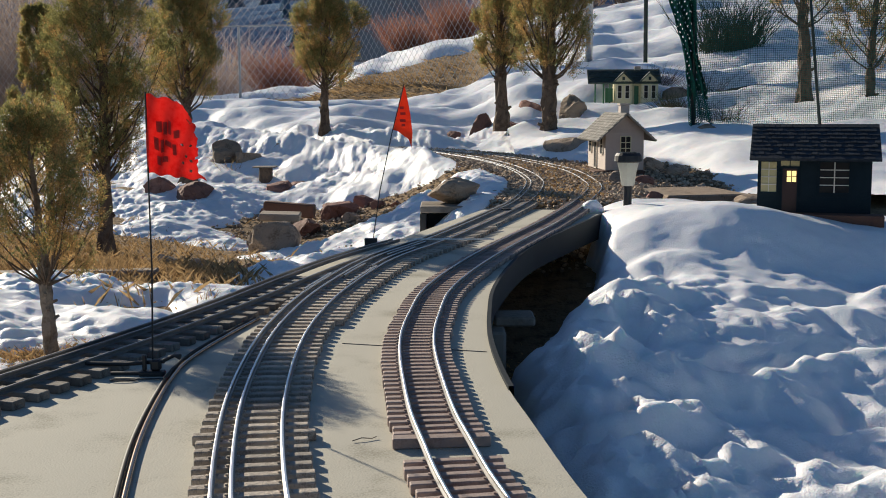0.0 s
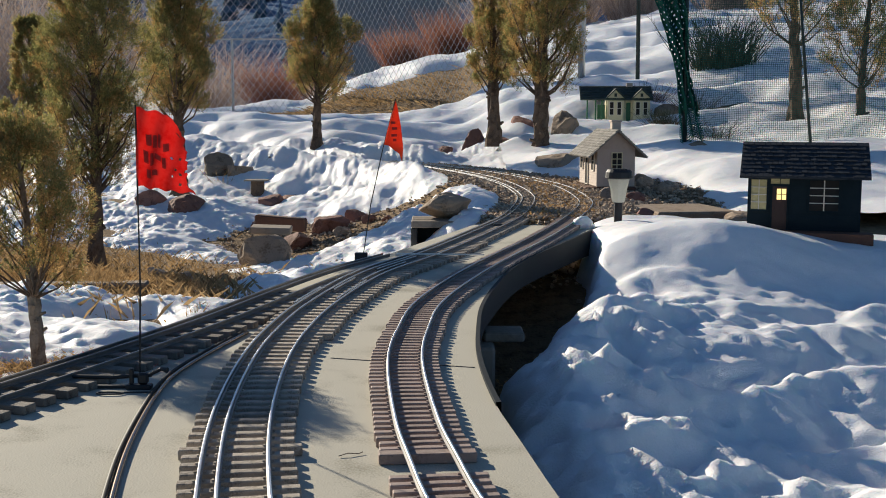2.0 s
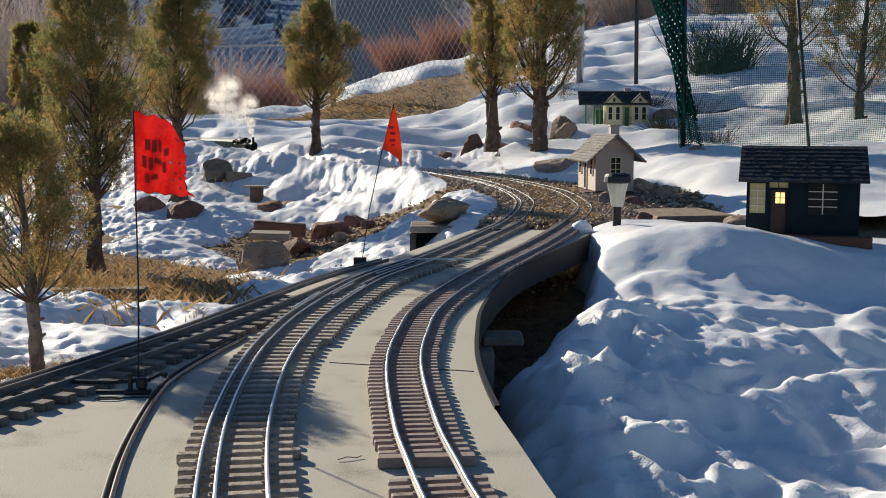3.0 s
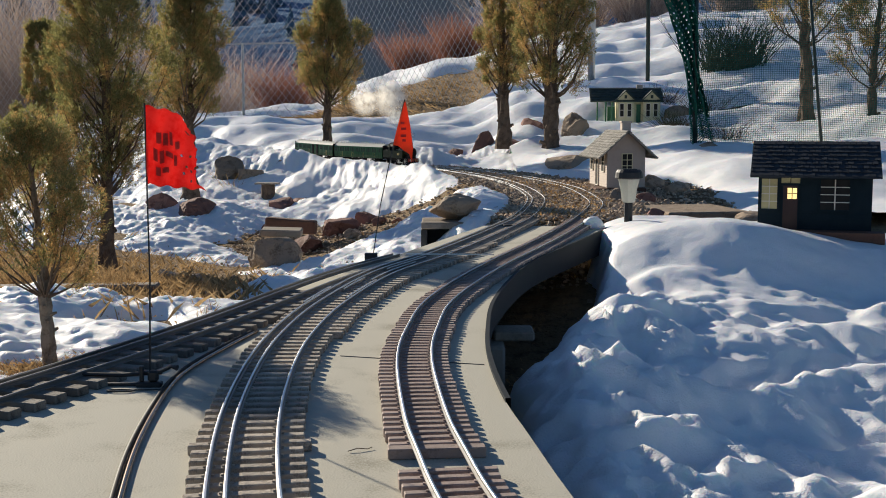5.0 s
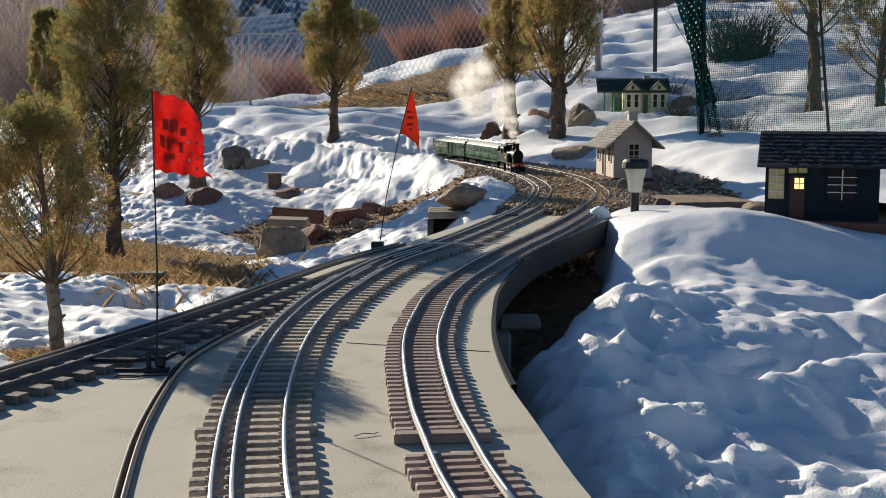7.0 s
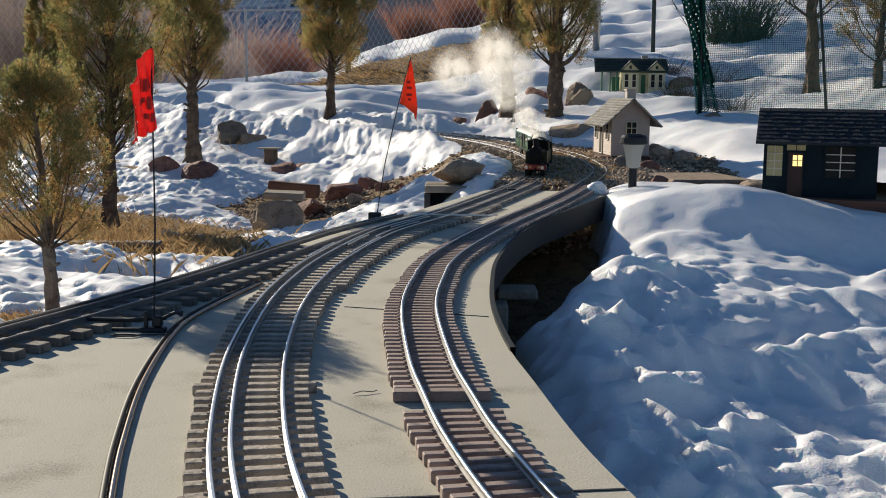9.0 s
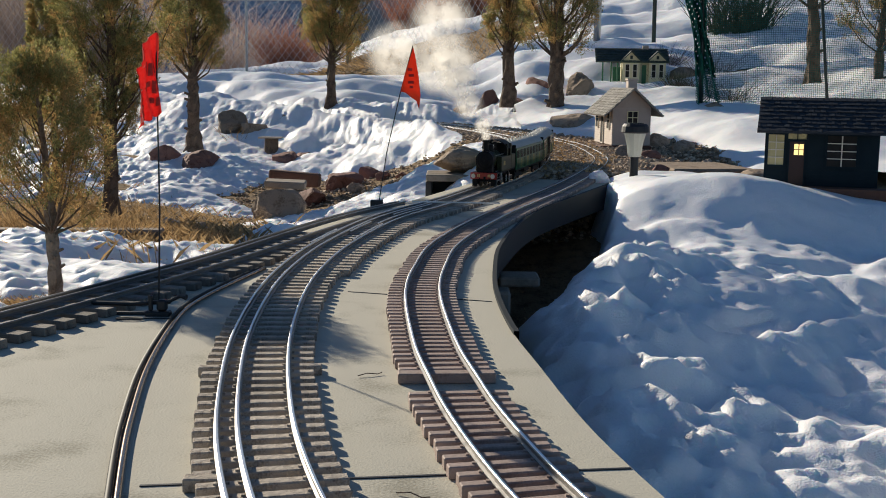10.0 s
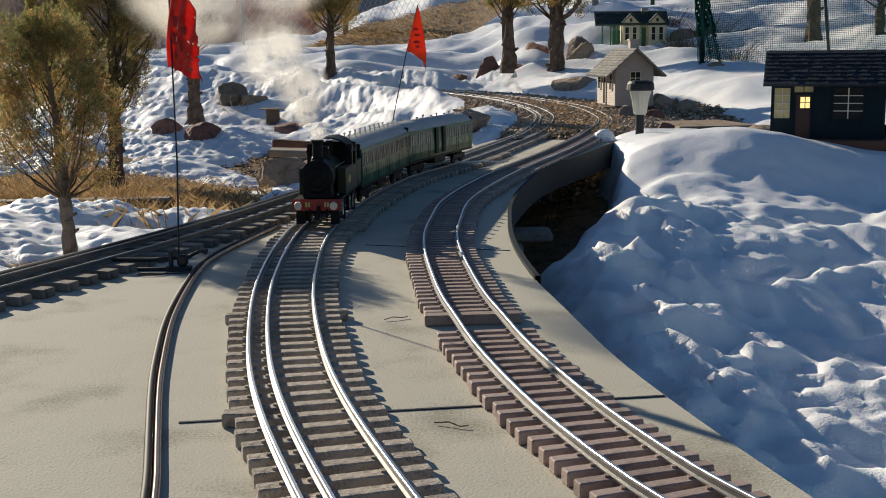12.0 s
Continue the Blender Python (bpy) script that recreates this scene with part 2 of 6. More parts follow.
# ---- the ground ----
GX = np.array([-3.0, -1.1, -0.5, 0.1, 0.45, 1.0, 2.2, 4.0])
GY = np.array([-1.0, 1.5, 2.5, 3.5, 4.7, 5.5, 7.0, 9.0, 12.0])
GZ = np.array([
    [-0.14, -0.11, -0.12, -0.14, -0.08, 0.02, 0.10, 0.08, -0.2],
    [-0.14, -0.09, -0.12, -0.15, -0.07, 0.07, 0.17, 0.27, 0.2],
    [-0.16, -0.08, -0.13, -0.195, -0.08, 0.07, 0.19, 0.46, 0.66],
    [-0.34, -0.27, -0.14, -0.04, -0.01, 0.02, 0.22, 0.60, 0.78],
    [-0.34, -0.27, -0.10, 0.00, 0.05, 0.15, 0.36, 0.72, 0.8],
    [-0.34, -0.27, -0.06, 0.03, 0.12, 0.19, 0.46, 0.82, 1.0],
    [-0.34, -0.27, -0.04, 0.08, 0.20, 0.32, 0.60, 0.95, 1.2],
    [-0.34, -0.27, -0.04, 0.10, 0.28, 0.45, 0.75, 1.1, 1.4]])


def ground_z(xs, ys):
    """The bare ground's height at arrays of places."""
    xs, ys = np.asarray(xs, float), np.asarray(ys, float)
    i = np.clip(np.searchsorted(GX, xs) - 1, 0, len(GX) - 2)
    j = np.clip(np.searchsorted(GY, ys) - 1, 0, len(GY) - 2)
    u = np.clip((xs - GX[i]) / (GX[i + 1] - GX[i]), 0, 1)
    v = np.clip((ys - GY[j]) / (GY[j + 1] - GY[j]), 0, 1)
    u = smooth_profile(u)
    z = (GZ[i, j] * (1 - u) + GZ[i + 1, j] * u) * (1 - v) + (GZ[i, j + 1] * (1 - u) + GZ[i + 1, j + 1] * u) * v
    d1, h1 = MAIN.near_high(xs, ys)
    d2, h2 = SIDE.near_high(xs, ys)
    d, h = np.minimum(d1, d2), np.where(d1 < d2, h1, h2)
    w = np.clip((0.30 - d) / 0.2, 0, 1) * np.clip((ys - 2.55) / 0.25, 0, 1)
    w = smooth_profile(w)
    return z * (1 - w) + w * (h + 0.004)


def ground_at(x, y):
    return float(ground_z(np.array([x]), np.array([y]))[0])


def sheet(name, xs, ys, height, mat, keep=None, smooth=True):
    """A height field over a grid; keep: which cells stay."""
    X, Y = np.meshgrid(xs, ys)
    Zs = height(X, Y)
    n = len(xs)
    verts = np.stack([X.ravel(), Y.ravel(), Zs.ravel()], 1)
    K = keep(X, Y, Zs) if keep is not None else np.ones(X.shape, bool)
    stay = K[:-1, :-1] | K[1:, :-1] | K[:-1, 1:] | K[1:, 1:]
    a = np.arange(X.size).reshape(X.shape)[:-1, :-1][stay]
    faces = np.stack([a, a + 1, a + n + 1, a + n], 1)
    used = np.unique(faces)
    index = np.zeros(X.size, int)
    index[used] = np.arange(len(used))
    verts, faces = verts[used].tolist(), index[faces].tolist()
    ob = data_part(name, verts, faces, mat, None, smooth)
    return ob


GRADS = np.random.RandomState(17).permutation(4096)


def gradient_noise(x, y):
    """Smooth noise over the plane, about -0.7 to 0.7."""
    xi, yi = np.floor(x).astype(np.int64), np.floor(y).astype(np.int64)
    xf, yf = x - xi, y - yi
    def corner(a, b):
        ang = GRADS[(GRADS[(xi + a) & 4095] + yi + b) & 4095] * (math.tau / 4096)
        return np.cos(ang) * (xf - a) + np.sin(ang) * (yf - b)
    u, v = xf ** 3 * (xf * (xf * 6 - 15) + 10), yf ** 3 * (yf * (yf * 6 - 15) + 10)
    low = corner(0, 0) * (1 - u) + corner(1, 0) * u
    return low * (1 - v) + (corner(0, 1) * (1 - u) + corner(1, 1) * u) * v


def noise_grid(X, Y, scale, octaves, seed):
    out = np.zeros(X.shape)
    for k in range(octaves):
        f = scale * 2.1 ** k
        out += gradient_noise(X * f + seed * 7.3 + k * 31.7, Y * f - seed * 3.1 + k * 17.3) * 2.1 ** (-0.9 * k)
    return out


def uneven(lo, hi, near, fine, coarse):
    """Grid lines, fine up to near and wider after it."""
    out = [lo]
    while out[-1] < hi:
        out.append(out[-1] + (fine if out[-1] < near else fine + (coarse - fine) * min(1, (out[-1] - near) / 3)))
    return np.array(out)


def build_ground():
    def height(X, Y):
        # past the garden the land falls away to the valley
        past = np.maximum(np.maximum(np.abs(X) - 4, -1 - Y), Y - 12)
        fall = smooth_profile(np.clip(past / 7, 0, 1))
        return ground_z(X, Y) * (1 - fall) - 3.02 * fall + 0.006 * noise_grid(X, Y, 9, 4, 3.1) * np.clip(np.minimum(MAIN.near_all(X, Y), SIDE.near_all(X, Y)) * 8, 0.15, 1)
    g = sheet("ground", np.concatenate([np.arange(-11, -4.05, 0.25), np.arange(-4, 4.01, 0.045), np.arange(4.25, 11.1, 0.25)]), np.concatenate([np.arange(-8, -1.05, 0.25), uneven(-1.0, 12, 6, 0.045, 0.12), np.arange(12.3, 19.4, 0.3)]), height, M_SOIL)
    tagged(g, "brown soil with leaf litter under melting snow", "ground", kind="structure")
    bm = bmesh.new()
    box(bm, -900, 900, -600, 1500, -3.1, -3.0)
    tagged(link("far_ground", bm, M_SOIL), "dull brown valley floor beyond the garden", "ground", kind="structure")


build_ground()


# ---- snow ----
def build_snow():
    def left(X, Y):
        z = ground_z(X, Y)
        lump = noise_grid(X, Y, 5.0, 2, 7.7)
        patch = noise_grid(X, Y, 2.3, 3, 21.0)
        d = np.minimum(MAIN.near_all(X, Y), LEFT.near_all(X, Y))
        d = np.minimum(d, SIDE.near_all(X, Y))
        # the cleared strip is wide round the far curve and narrow elsewhere
        strip = 0.22 * np.clip((Y - 3.3) / 0.5, 0, 1) * np.clip((X + 0.05) / 0.2, 0, 1)
        fade = np.clip((d - 0.055) / (0.10 + strip), 0, 1)
        rough = noise_grid(X, Y, 17, 4, 3.3)
        grit = noise_grid(X, Y, 46, 3, 9.1)
        calm = np.clip(0.55 + noise_grid(X, Y, 1.7, 2, 55.0), 0.2, 1)
        crumb = np.clip(noise_grid(X, Y, 30, 2, 88.0), -0.1, 1)
        thick = 0.023 + 0.046 * patch + 0.015 * lump + (0.0050 * rough + 0.0036 * grit + 0.013 * crumb) * (0.3 + calm)
        # a heap of thrown snow before the far line
        dm, hm = MAIN.near_high(X, Y)
        near_side = np.clip((0.25 - X) / 0.2, 0, 1) * np.clip((Y - 3.9) / 0.3, 0, 1)
        thick = thick + near_side * np.exp(-((dm - 0.27) / 0.19) ** 2) * (0.034 + 0.014 * lump + 0.006 * rough) * np.clip((0.15 - X) / 0.2, 0, 1)
        # the bare dry grass, the gravel strips and the soil round the rocks
        bare = np.exp(-(((X + 1.0) / 0.34) ** 2 + ((Y - 3.0) / 0.42) ** 2)) + np.exp(-(((X + 0.86) / 0.22) ** 2 + ((Y - 2.42) / 0.16) ** 2)) + 1.2 * np.exp(-(((X + 0.36) / 0.26) ** 2 + ((Y - 3.82) / 0.19) ** 2)) + 0.8 * np.exp(-(((X + 0.56) / 0.2) ** 2 + ((Y - 2.92) / 0.10) ** 2)) + 0.7 * np.exp(-(((X + 0.46) / 0.09) ** 2 + ((Y - 2.62) / 0.08) ** 2)) + 0.7 * np.exp(-(((X + 0.56) / 0.07) ** 2 + ((Y - 1.95) / 0.06) ** 2))
        back = np.clip((Y - 4.6) / 0.6, 0, 1)
        thick = thick - 0.17 * bare + 0.02 * back
        return z + np.where(thick > 0, thick * (0.12 + 0.88 * fade), thick) - 0.06 * (1 - np.clip(fade * 3, 0, 1))
    s = sheet("snow_patches", np.arange(-1.75, 0.30, 0.0075), uneven(1.15, 5.6, 3.6, 0.0075, 0.05), left, M_SNOW, lambda X, Y, Z: Z > ground_z(X, Y) - 0.012)
    tagged(s, "lumpy half-melted snow lying in patches on the garden", "snow", kind="structure")

    def hill(X, Y):
        z = ground_z(X, Y)
        patch = noise_grid(X, Y, 1.3, 3, 5.0)
        lump = noise_grid(X, Y, 4.0, 4, 9.0)
        d = np.minimum(MAIN.near_all(X, Y), SIDE.near_all(X, Y))
        fade = np.clip((d - 0.10) / 0.25, 0, 1)
        hut = np.exp(-(((X - 0.56) / 0.22) ** 2 + ((Y - 3.6) / 0.45) ** 2)) + np.exp(-(((X - 0.66) / 0.16) ** 2 + ((Y - 2.85) / 0.3) ** 2))
        slope = 1.25 * np.exp(-(((X + 0.45) / 1.0) ** 4 + ((Y - 8.1 - 0.15 * X) / 0.75) ** 4)) * (0.75 + 0.8 * np.clip(patch + 0.2, 0, 1))
        cream = np.exp(-(((X - 0.89) / 0.22) ** 2 + ((Y - 5.45) / 0.22) ** 2))
        # drifts with long faces towards the viewer
        u = (Y + 0.18 * X + 0.30 * patch) / 0.58
        saw = u - np.floor(u)
        drift = np.where(saw < 0.8, smooth_profile(saw / 0.8), 1 - smooth_profile((saw - 0.8) / 0.2))
        drift = (drift - 0.5) * np.clip((Y - 4.6) / 0.5, 0, 1)
        thick = 0.052 + 0.05 * patch + 0.014 * lump + 0.060 * drift - 0.16 * hut - 0.19 * slope - 0.05 * cream
        return z + np.where(thick > 0, thick * (0.1 + 0.9 * fade), thick) - 0.06 * (1 - np.clip(fade * 3, 0, 1))
    s = sheet("snow_field", np.arange(0.28, 4.0, 0.03), uneven(2.9, 11.8, 6, 0.03, 0.08), hill, M_SNOW, lambda X, Y, Z: Z > ground_z(X, Y) - 0.012)
    tagged(s, "smooth white snow covering the rising garden behind the little houses", "snow", kind="structure")
    s = sheet("snow_far", np.arange(-2.8, 0.30, 0.03), uneven(5.55, 11.8, 7, 0.03, 0.08), hill, M_SNOW, lambda X, Y, Z: Z > ground_z(X, Y) - 0.012)
    tagged(s, "thin snow and bare earth on the far slope", "snow", kind="structure")

    def bank(X, Y):
        # a shovelled bank: low beside the deck, rising in soft steps to a ridge before the dark house
        warp = 0.20 * noise_grid(X, Y, 1.7, 2, 4.0)
        line = 2.28 + 0.12 * (X - 0.55)
        yy = Y - (line - 2.28) + warp * 0.6
        slope = np.interp(yy, (0.2, 0.7, 1.05, 1.35, 1.60, 1.75, 1.95, 2.05, 2.27, 2.36, 2.7), (-0.190, -0.172, -0.152, -0.140, -0.128, -0.106, -0.092, -0.068, 0.010, 0.020, 0.022))
        slope = slope - 0.09 * np.clip(X - 0.57, 0, 0.6)
        hump = 0.034 * np.exp(-((X - 0.57) / 0.16) ** 2 - ((Y - 2.27) / 0.22) ** 2)
        # scalloped drifts: short backs towards the sun, long faces falling to the viewer
        u = (Y * 0.85 - X * 0.32 + 1.5 * warp) / 0.26
        saw = u - np.floor(u)
        drift = np.where(saw < 0.8, smooth_profile(saw / 0.8), 1 - smooth_profile((saw - 0.8) / 0.2))
        amp = 0.017 + 0.036 * np.clip(noise_grid(X, Y, 2.6, 2, 44.0) + 0.15, 0, 1) + 0.022 * np.clip((X - 0.55) / 0.5, 0, 1) * np.clip((1.8 - Y) / 0.4, 0, 1)
        lump = noise_grid(X, Y, 3.0, 3, 33.0)
        knob = np.abs(noise_grid(X, Y, 9.0, 3, 13.0))
        fine = noise_grid(X, Y, 24, 3, 19.0)
        edge = 0.100 + 0.055 * np.clip((Y - 1.58) / 0.1, 0, 1) + 0.18 * np.clip((Y - 1.65) / 0.6, 0, 1.15) + 0.020 * noise_grid(X * 0 + 1, Y, 8, 3, 2.0)
        drop = np.clip((edge - X) / 0.03, 0, 3)
        side = np.clip((X - edge) / 0.09, 0, 1)
        broken = np.exp(-((X - edge - 0.10) / 0.13) ** 2) * np.clip((2.05 - Y) / 0.25, 0, 1) * np.clip((Y - 0.6) / 0.4, 0, 1)
        calm = np.clip((2.46 - Y) / 0.32, 0.30, 1)
        low = np.clip((2.15 - Y) / 0.4, 0, 1)
        # the heap runs out on the soil behind the viewer and to the far side
        out = np.clip((0.55 - Y) / 0.40, 0, 1) + np.clip((X - 2.1) / 0.5, 0, 1)
        return slope - 0.36 * smooth_profile(np.clip(out, 0, 1)) + hump + side * calm * (amp * (drift - 0.5) + (0.020 + 0.016 * low) * lump + (0.007 + 0.022 * low) * (0.3 - knob) + 0.0030 * fine) + broken * (0.062 - 0.06 * knob) - 0.02 * (1 - side) ** 2 - 0.10 * drop
    s = sheet("snow_bank", np.arange(0.05, 2.62, 0.010), np.arange(0.15, 2.72, 0.009), bank, M_SNOW, lambda X, Y, Z: (Z > -0.31) | ((Z > -0.5) & (X > 0.30) & ((Y < 0.6) | (X > 2.0))))
    tagged(s, "deep shovelled snow bank beside the raised track", "snow", kind="structure")


build_snow()


# ---- the raised deck ----
def build_deck():
    right = Path([(0.20, 0.30), (0.146, 0.494), (0.109, 0.654), (0.090, 0.76), (0.072, 0.91), (0.058, 1.03), (0.050, 1.20), (0.054, 1.367), (0.073, 1.60), (0.141, 1.957), (0.239, 2.247), (0.390, 2.66)])
    left = Path([(-0.76, 0.30), (-0.575, 0.70), (-0.452, 1.0), (-0.343, 1.301), (-0.268, 1.574), (-0.203, 1.79), (-0.118, 2.02), (0.015, 2.45), (0.10, 2.72)])
    n = 90
    a = [right.off(right.length * i / n, 0) for i in range(n + 1)]
    b = [left.off(left.length * i / n, 0) for i in range(n + 1)]
    verts = [(*p[:2], 0) for p in a] + [(*p[:2], 0) for p in b] + [(*p[:2], -0.012) for p in a] + [(*p[:2], -0.012) for p in b]
    k = n + 1
    faces = []
    for i in range(n):
        faces += [(i, i + 1, k + i + 1, k + i), (2 * k + i, 3 * k + i, 3 * k + i + 1, 2 * k + i + 1), (i, 2 * k + i, 2 * k + i + 1, i + 1), (k + i, k + i + 1, 3 * k + i + 1, 3 * k + i)]
    faces += [(0, k, 3 * k, 2 * k), (n, 2 * k + n, 3 * k + n, k + n)]
    deck = data_part("deck", verts, faces, M_DECK)
    tagged(deck, "grey cement-board deck carrying the model railway", "deck", kind="structure")
    # the curved fascia under the outer edge
    verts, faces = [], []
    for i in range(n + 1):
        s = right.length * i / n
        lo = float(np.interp(s, (0.75, 1.05, 1.35, 1.7, 2.1, 2.6), (-0.016, -0.026, -0.036, -0.041, -0.046, -0.055)))
        for side, z in ((0.004, 0.004), (0.004, lo), (-0.008, lo), (-0.008, -0.0125), (-0.001, -0.0125), (-0.001, 0.004)):
            verts.append(right.off(s, side, z))
    for i in range(int(n * 0.30), n):
        for j in range(6):
            faces.append((i * 6 + j, i * 6 + (j + 1) % 6, (i + 1) * 6 + (j + 1) % 6, (i + 1) * 6 + j))
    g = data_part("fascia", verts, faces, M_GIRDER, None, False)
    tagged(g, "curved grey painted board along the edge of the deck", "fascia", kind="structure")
    # an added board, out of view, stops sunlight passing under the deck
    verts, faces = [], []
    for i in range(n + 1):
        s = left.length * i / n
        for off, z in ((0.002, -0.0125), (0.002, -0.30), (0.016, -0.30), (0.016, -0.0125)):
            verts.append(left.off(s, off, z))
    for i in range(n):
        for j in range(4):
            faces.append((i * 4 + j, i * 4 + (j + 1) % 4, (i + 1) * 4 + (j + 1) % 4, (i + 1) * 4 + j))
    tagged(data_part("deck_skirt", verts, faces, M_GIRDER), "added dark board keeping sunlight out from under the deck", "board", kind="structure")
    bm = bmesh.new()
    box(bm, 0.075, 0.135, 1.66, 1.72, -0.072, -0.058, 0.003)
    box(bm, 0.03, 0.09, 1.62, 1.68, -0.40, -0.072, 0.004)
    box(bm, -0.35, -0.29, 1.1, 1.16, -0.40, -0.013, 0.004)
    tagged(link("deck_posts", bm, M_WOOD), "weathered timber posts under the deck", "post", kind="structure")
    return right, left


DECK_R, DECK_L = build_deck()


# ---- tracks ----
TIE_MESH = {}


def tie_mesh(key, length, width, height, mat):
    if key in TIE_MESH:
        return TIE_MESH[key]
    bm = bmesh.new()
    box(bm, -length / 2, length / 2, -width / 2, width / 2, 0, height, 0.0007)
    me = bpy.data.meshes.new("sleeper")
    bmesh.ops.recalc_face_normals(bm, faces=bm.faces)
    bm.to_mesh(me)
    bm.free()
    me.materials.append(mat)
    TIE_MESH[key] = me
    return me


def lay_sleepers(track, path, s0, s1, pitch, length, width, height, mat, shift=0.0, rails=(), odd=()):
    """Sleepers one by one along a path, and the small chairs that hold the rails, as one mesh."""
    rnd = random.Random(int(s0 * 1000) + int(length * 1e4))
    s, count = s0, 0
    cv, cf = [], []
    while s < s1:
        ln = length * (odd[1] if odd and count % odd[0] == 3 else 1)
        me = tie_mesh((round(ln, 4), width, height, mat.name), ln, width, height, mat)
        ob = new("sleeper", me)
        ob.parent = track
        w = path.way(s)
        p = path.off(s, shift + rnd.uniform(-0.0012, 0.0012))
        ob.matrix_basis = pose(p.x, p.y, p.z + 0.0002, 0, 0, math.degrees(math.atan2(w[1], w[0])) - 90 + rnd.uniform(-0.8, 0.8))
        for side in rails:
            for d in (-0.0034, 0.0034):
                q = path.off(s, side + d, height)
                k = len(cv)
                for a, b, c in ((-1, -1, 0), (1, -1, 0), (1, 1, 0), (-1, 1, 0), (-1, -1, 1), (1, -1, 1), (1, 1, 1), (-1, 1, 1)):
                    cv.append((q.x + a * 0.0009, q.y + b * 0.0014, q.z + c * 0.0013))
                cf += [tuple(k + i for i in f) for f in ((4, 5, 6, 7), (0, 1, 5, 4), (1, 2, 6, 5), (2, 3, 7, 6), (3, 0, 4, 7))]
        s += pitch
        count += 1
    if cv:
        tagged(data_part("rail_chair", cv, cf, mat, track), "", kind="stuff")


def build_tracks():
    dual = empty("dual_gauge_track", pose(0, 0, 0), "three-rail dual gauge model track on wooden sleepers", "track")
    side = empty("narrow_gauge_track", pose(0, 0, 0), "two-rail model track on closely laid red-brown sleepers", "track")
    spur = empty("branch_track", pose(0, 0, 0), "three-rail branch track coloured darker for shade, on thick wooden sleepers", "track")
    G = 0.01755                     # half of 32 mm between the rail heads, to their middle
    for p, t, mats in ((MAIN, dual, (M_RAIL, M_RAIL_DARK)), (SIDE, side, (M_RAIL, M_RAIL_DARK))):
        offs = (-G, G, -G - 0.0132) if p is MAIN else (-G, G)
        for o in offs:
            sweep_rail("rail", p, o, 0, p.length, t, mats[0])
    for o in (-G, G, -G - 0.0132):
        sweep_rail("rail", LEFT, o, 0, LEFT.length, spur, M_RAIL_SHADED)
    lay_sleepers(dual, MAIN, 0.02, 1.0, 0.0200, 0.0835, 0.0092, 0.0078, M_TIE, -0.004, (-G, G, -G - 0.0132), (23, 1.12))
    lay_sleepers(dual, MAIN, 1.0, 2.0, 0.0225, 0.092, 0.011, 0.0078, M_TIE, 0.002, ())
    lay_sleepers(dual, MAIN, 2.0, 5.5, 0.0225, 0.0835, 0.011, 0.0078, M_TIE, -0.004, ())
    lay_sleepers(side, SIDE, 0.02, 0.455, 0.0152, 0.071, 0.0078, 0.0078, M_TIE_RED, 0, (-G, G))
    lay_sleepers(side, SIDE, 0.516, 2.4, 0.0152, 0.071, 0.0078, 0.0078, M_TIE_RED, 0, (-G, G))
    lay_sleepers(side, SIDE, 2.4, 4.75, 0.019, 0.071, 0.0085, 0.0078, M_TIE_RED, 0, ())
    lay_sleepers(spur, LEFT, 0.1, 1.35, 0.030, 0.092, 0.016, 0.0078, M_TIE_SHADED, 0.0, ())


build_tracks()


def build_far_board():
    verts, faces = [], []
    a, b, n = 5.6, MAIN.length, 40
    for i in range(n + 1):
        s = a + (b - a) * i / n
        for off, z in ((0.075, -0.002), (0.075, -0.055), (0.060, -0.055), (0.060, -0.014), (-0.060, -0.014), (-0.060, -0.002)):
            verts.append(MAIN.off(s, -off, z))
    for i in range(n):
        for j in range(6):
            faces.append((i * 6 + j, i * 6 + (j + 1) % 6, (i + 1) * 6 + (j + 1) % 6, (i + 1) * 6 + j))
    faces += [tuple(range(6)), tuple(range(n * 6, n * 6 + 6))[::-1]]
    tagged(data_part("far_track_board", verts, faces, M_FAR_BOARD), "blue-grey board carrying the far line", "board", kind="structure")


M_FAR_BOARD = material("blue_grey_board", [(0.10, 0.125, 0.15), (0.15, 0.18, 0.21)], 0.75, 0, 10, 200, 0.2, 0.001, 0.3)
build_far_board()


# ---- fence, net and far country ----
# the blue of distance haze is put into the hillside's colour
M_FAR = material("haze_blue_hillside", [(0.085, 0.14, 0.22), (0.12, 0.19, 0.29), (0.17, 0.24, 0.34)], 1.0, 0, 0.05, 0.6, 0.6, 1.5, 0.0)
M_SCRUB = material("dry_brown_scrub", [(0.24, 0.18, 0.15), (0.38, 0.30, 0.25), (0.52, 0.43, 0.37)], 1.0, 0, 1.2, 12, 0, 0, 0.0, vary=0.3, trans=0.4)
M_RED_SCRUB = material("rust_red_scrub", [(0.16, 0.06, 0.04), (0.28, 0.12, 0.08), (0.38, 0.20, 0.14)], 1.0, 0, 1.2, 12, 0, 0, 0.0, vary=0.3, trans=0.4)
M_NET = material("green_netting", [(0.010, 0.085, 0.06), (0.018, 0.13, 0.095)], 0.7, 0, 30, 200, 0.1, 0.001, 0.3)
M_GREEN_POST = material("dark_green_post", [(0.008, 0.022, 0.020), (0.014, 0.032, 0.028)], 0.5, 0, 30, 200, 0.1, 0.001)


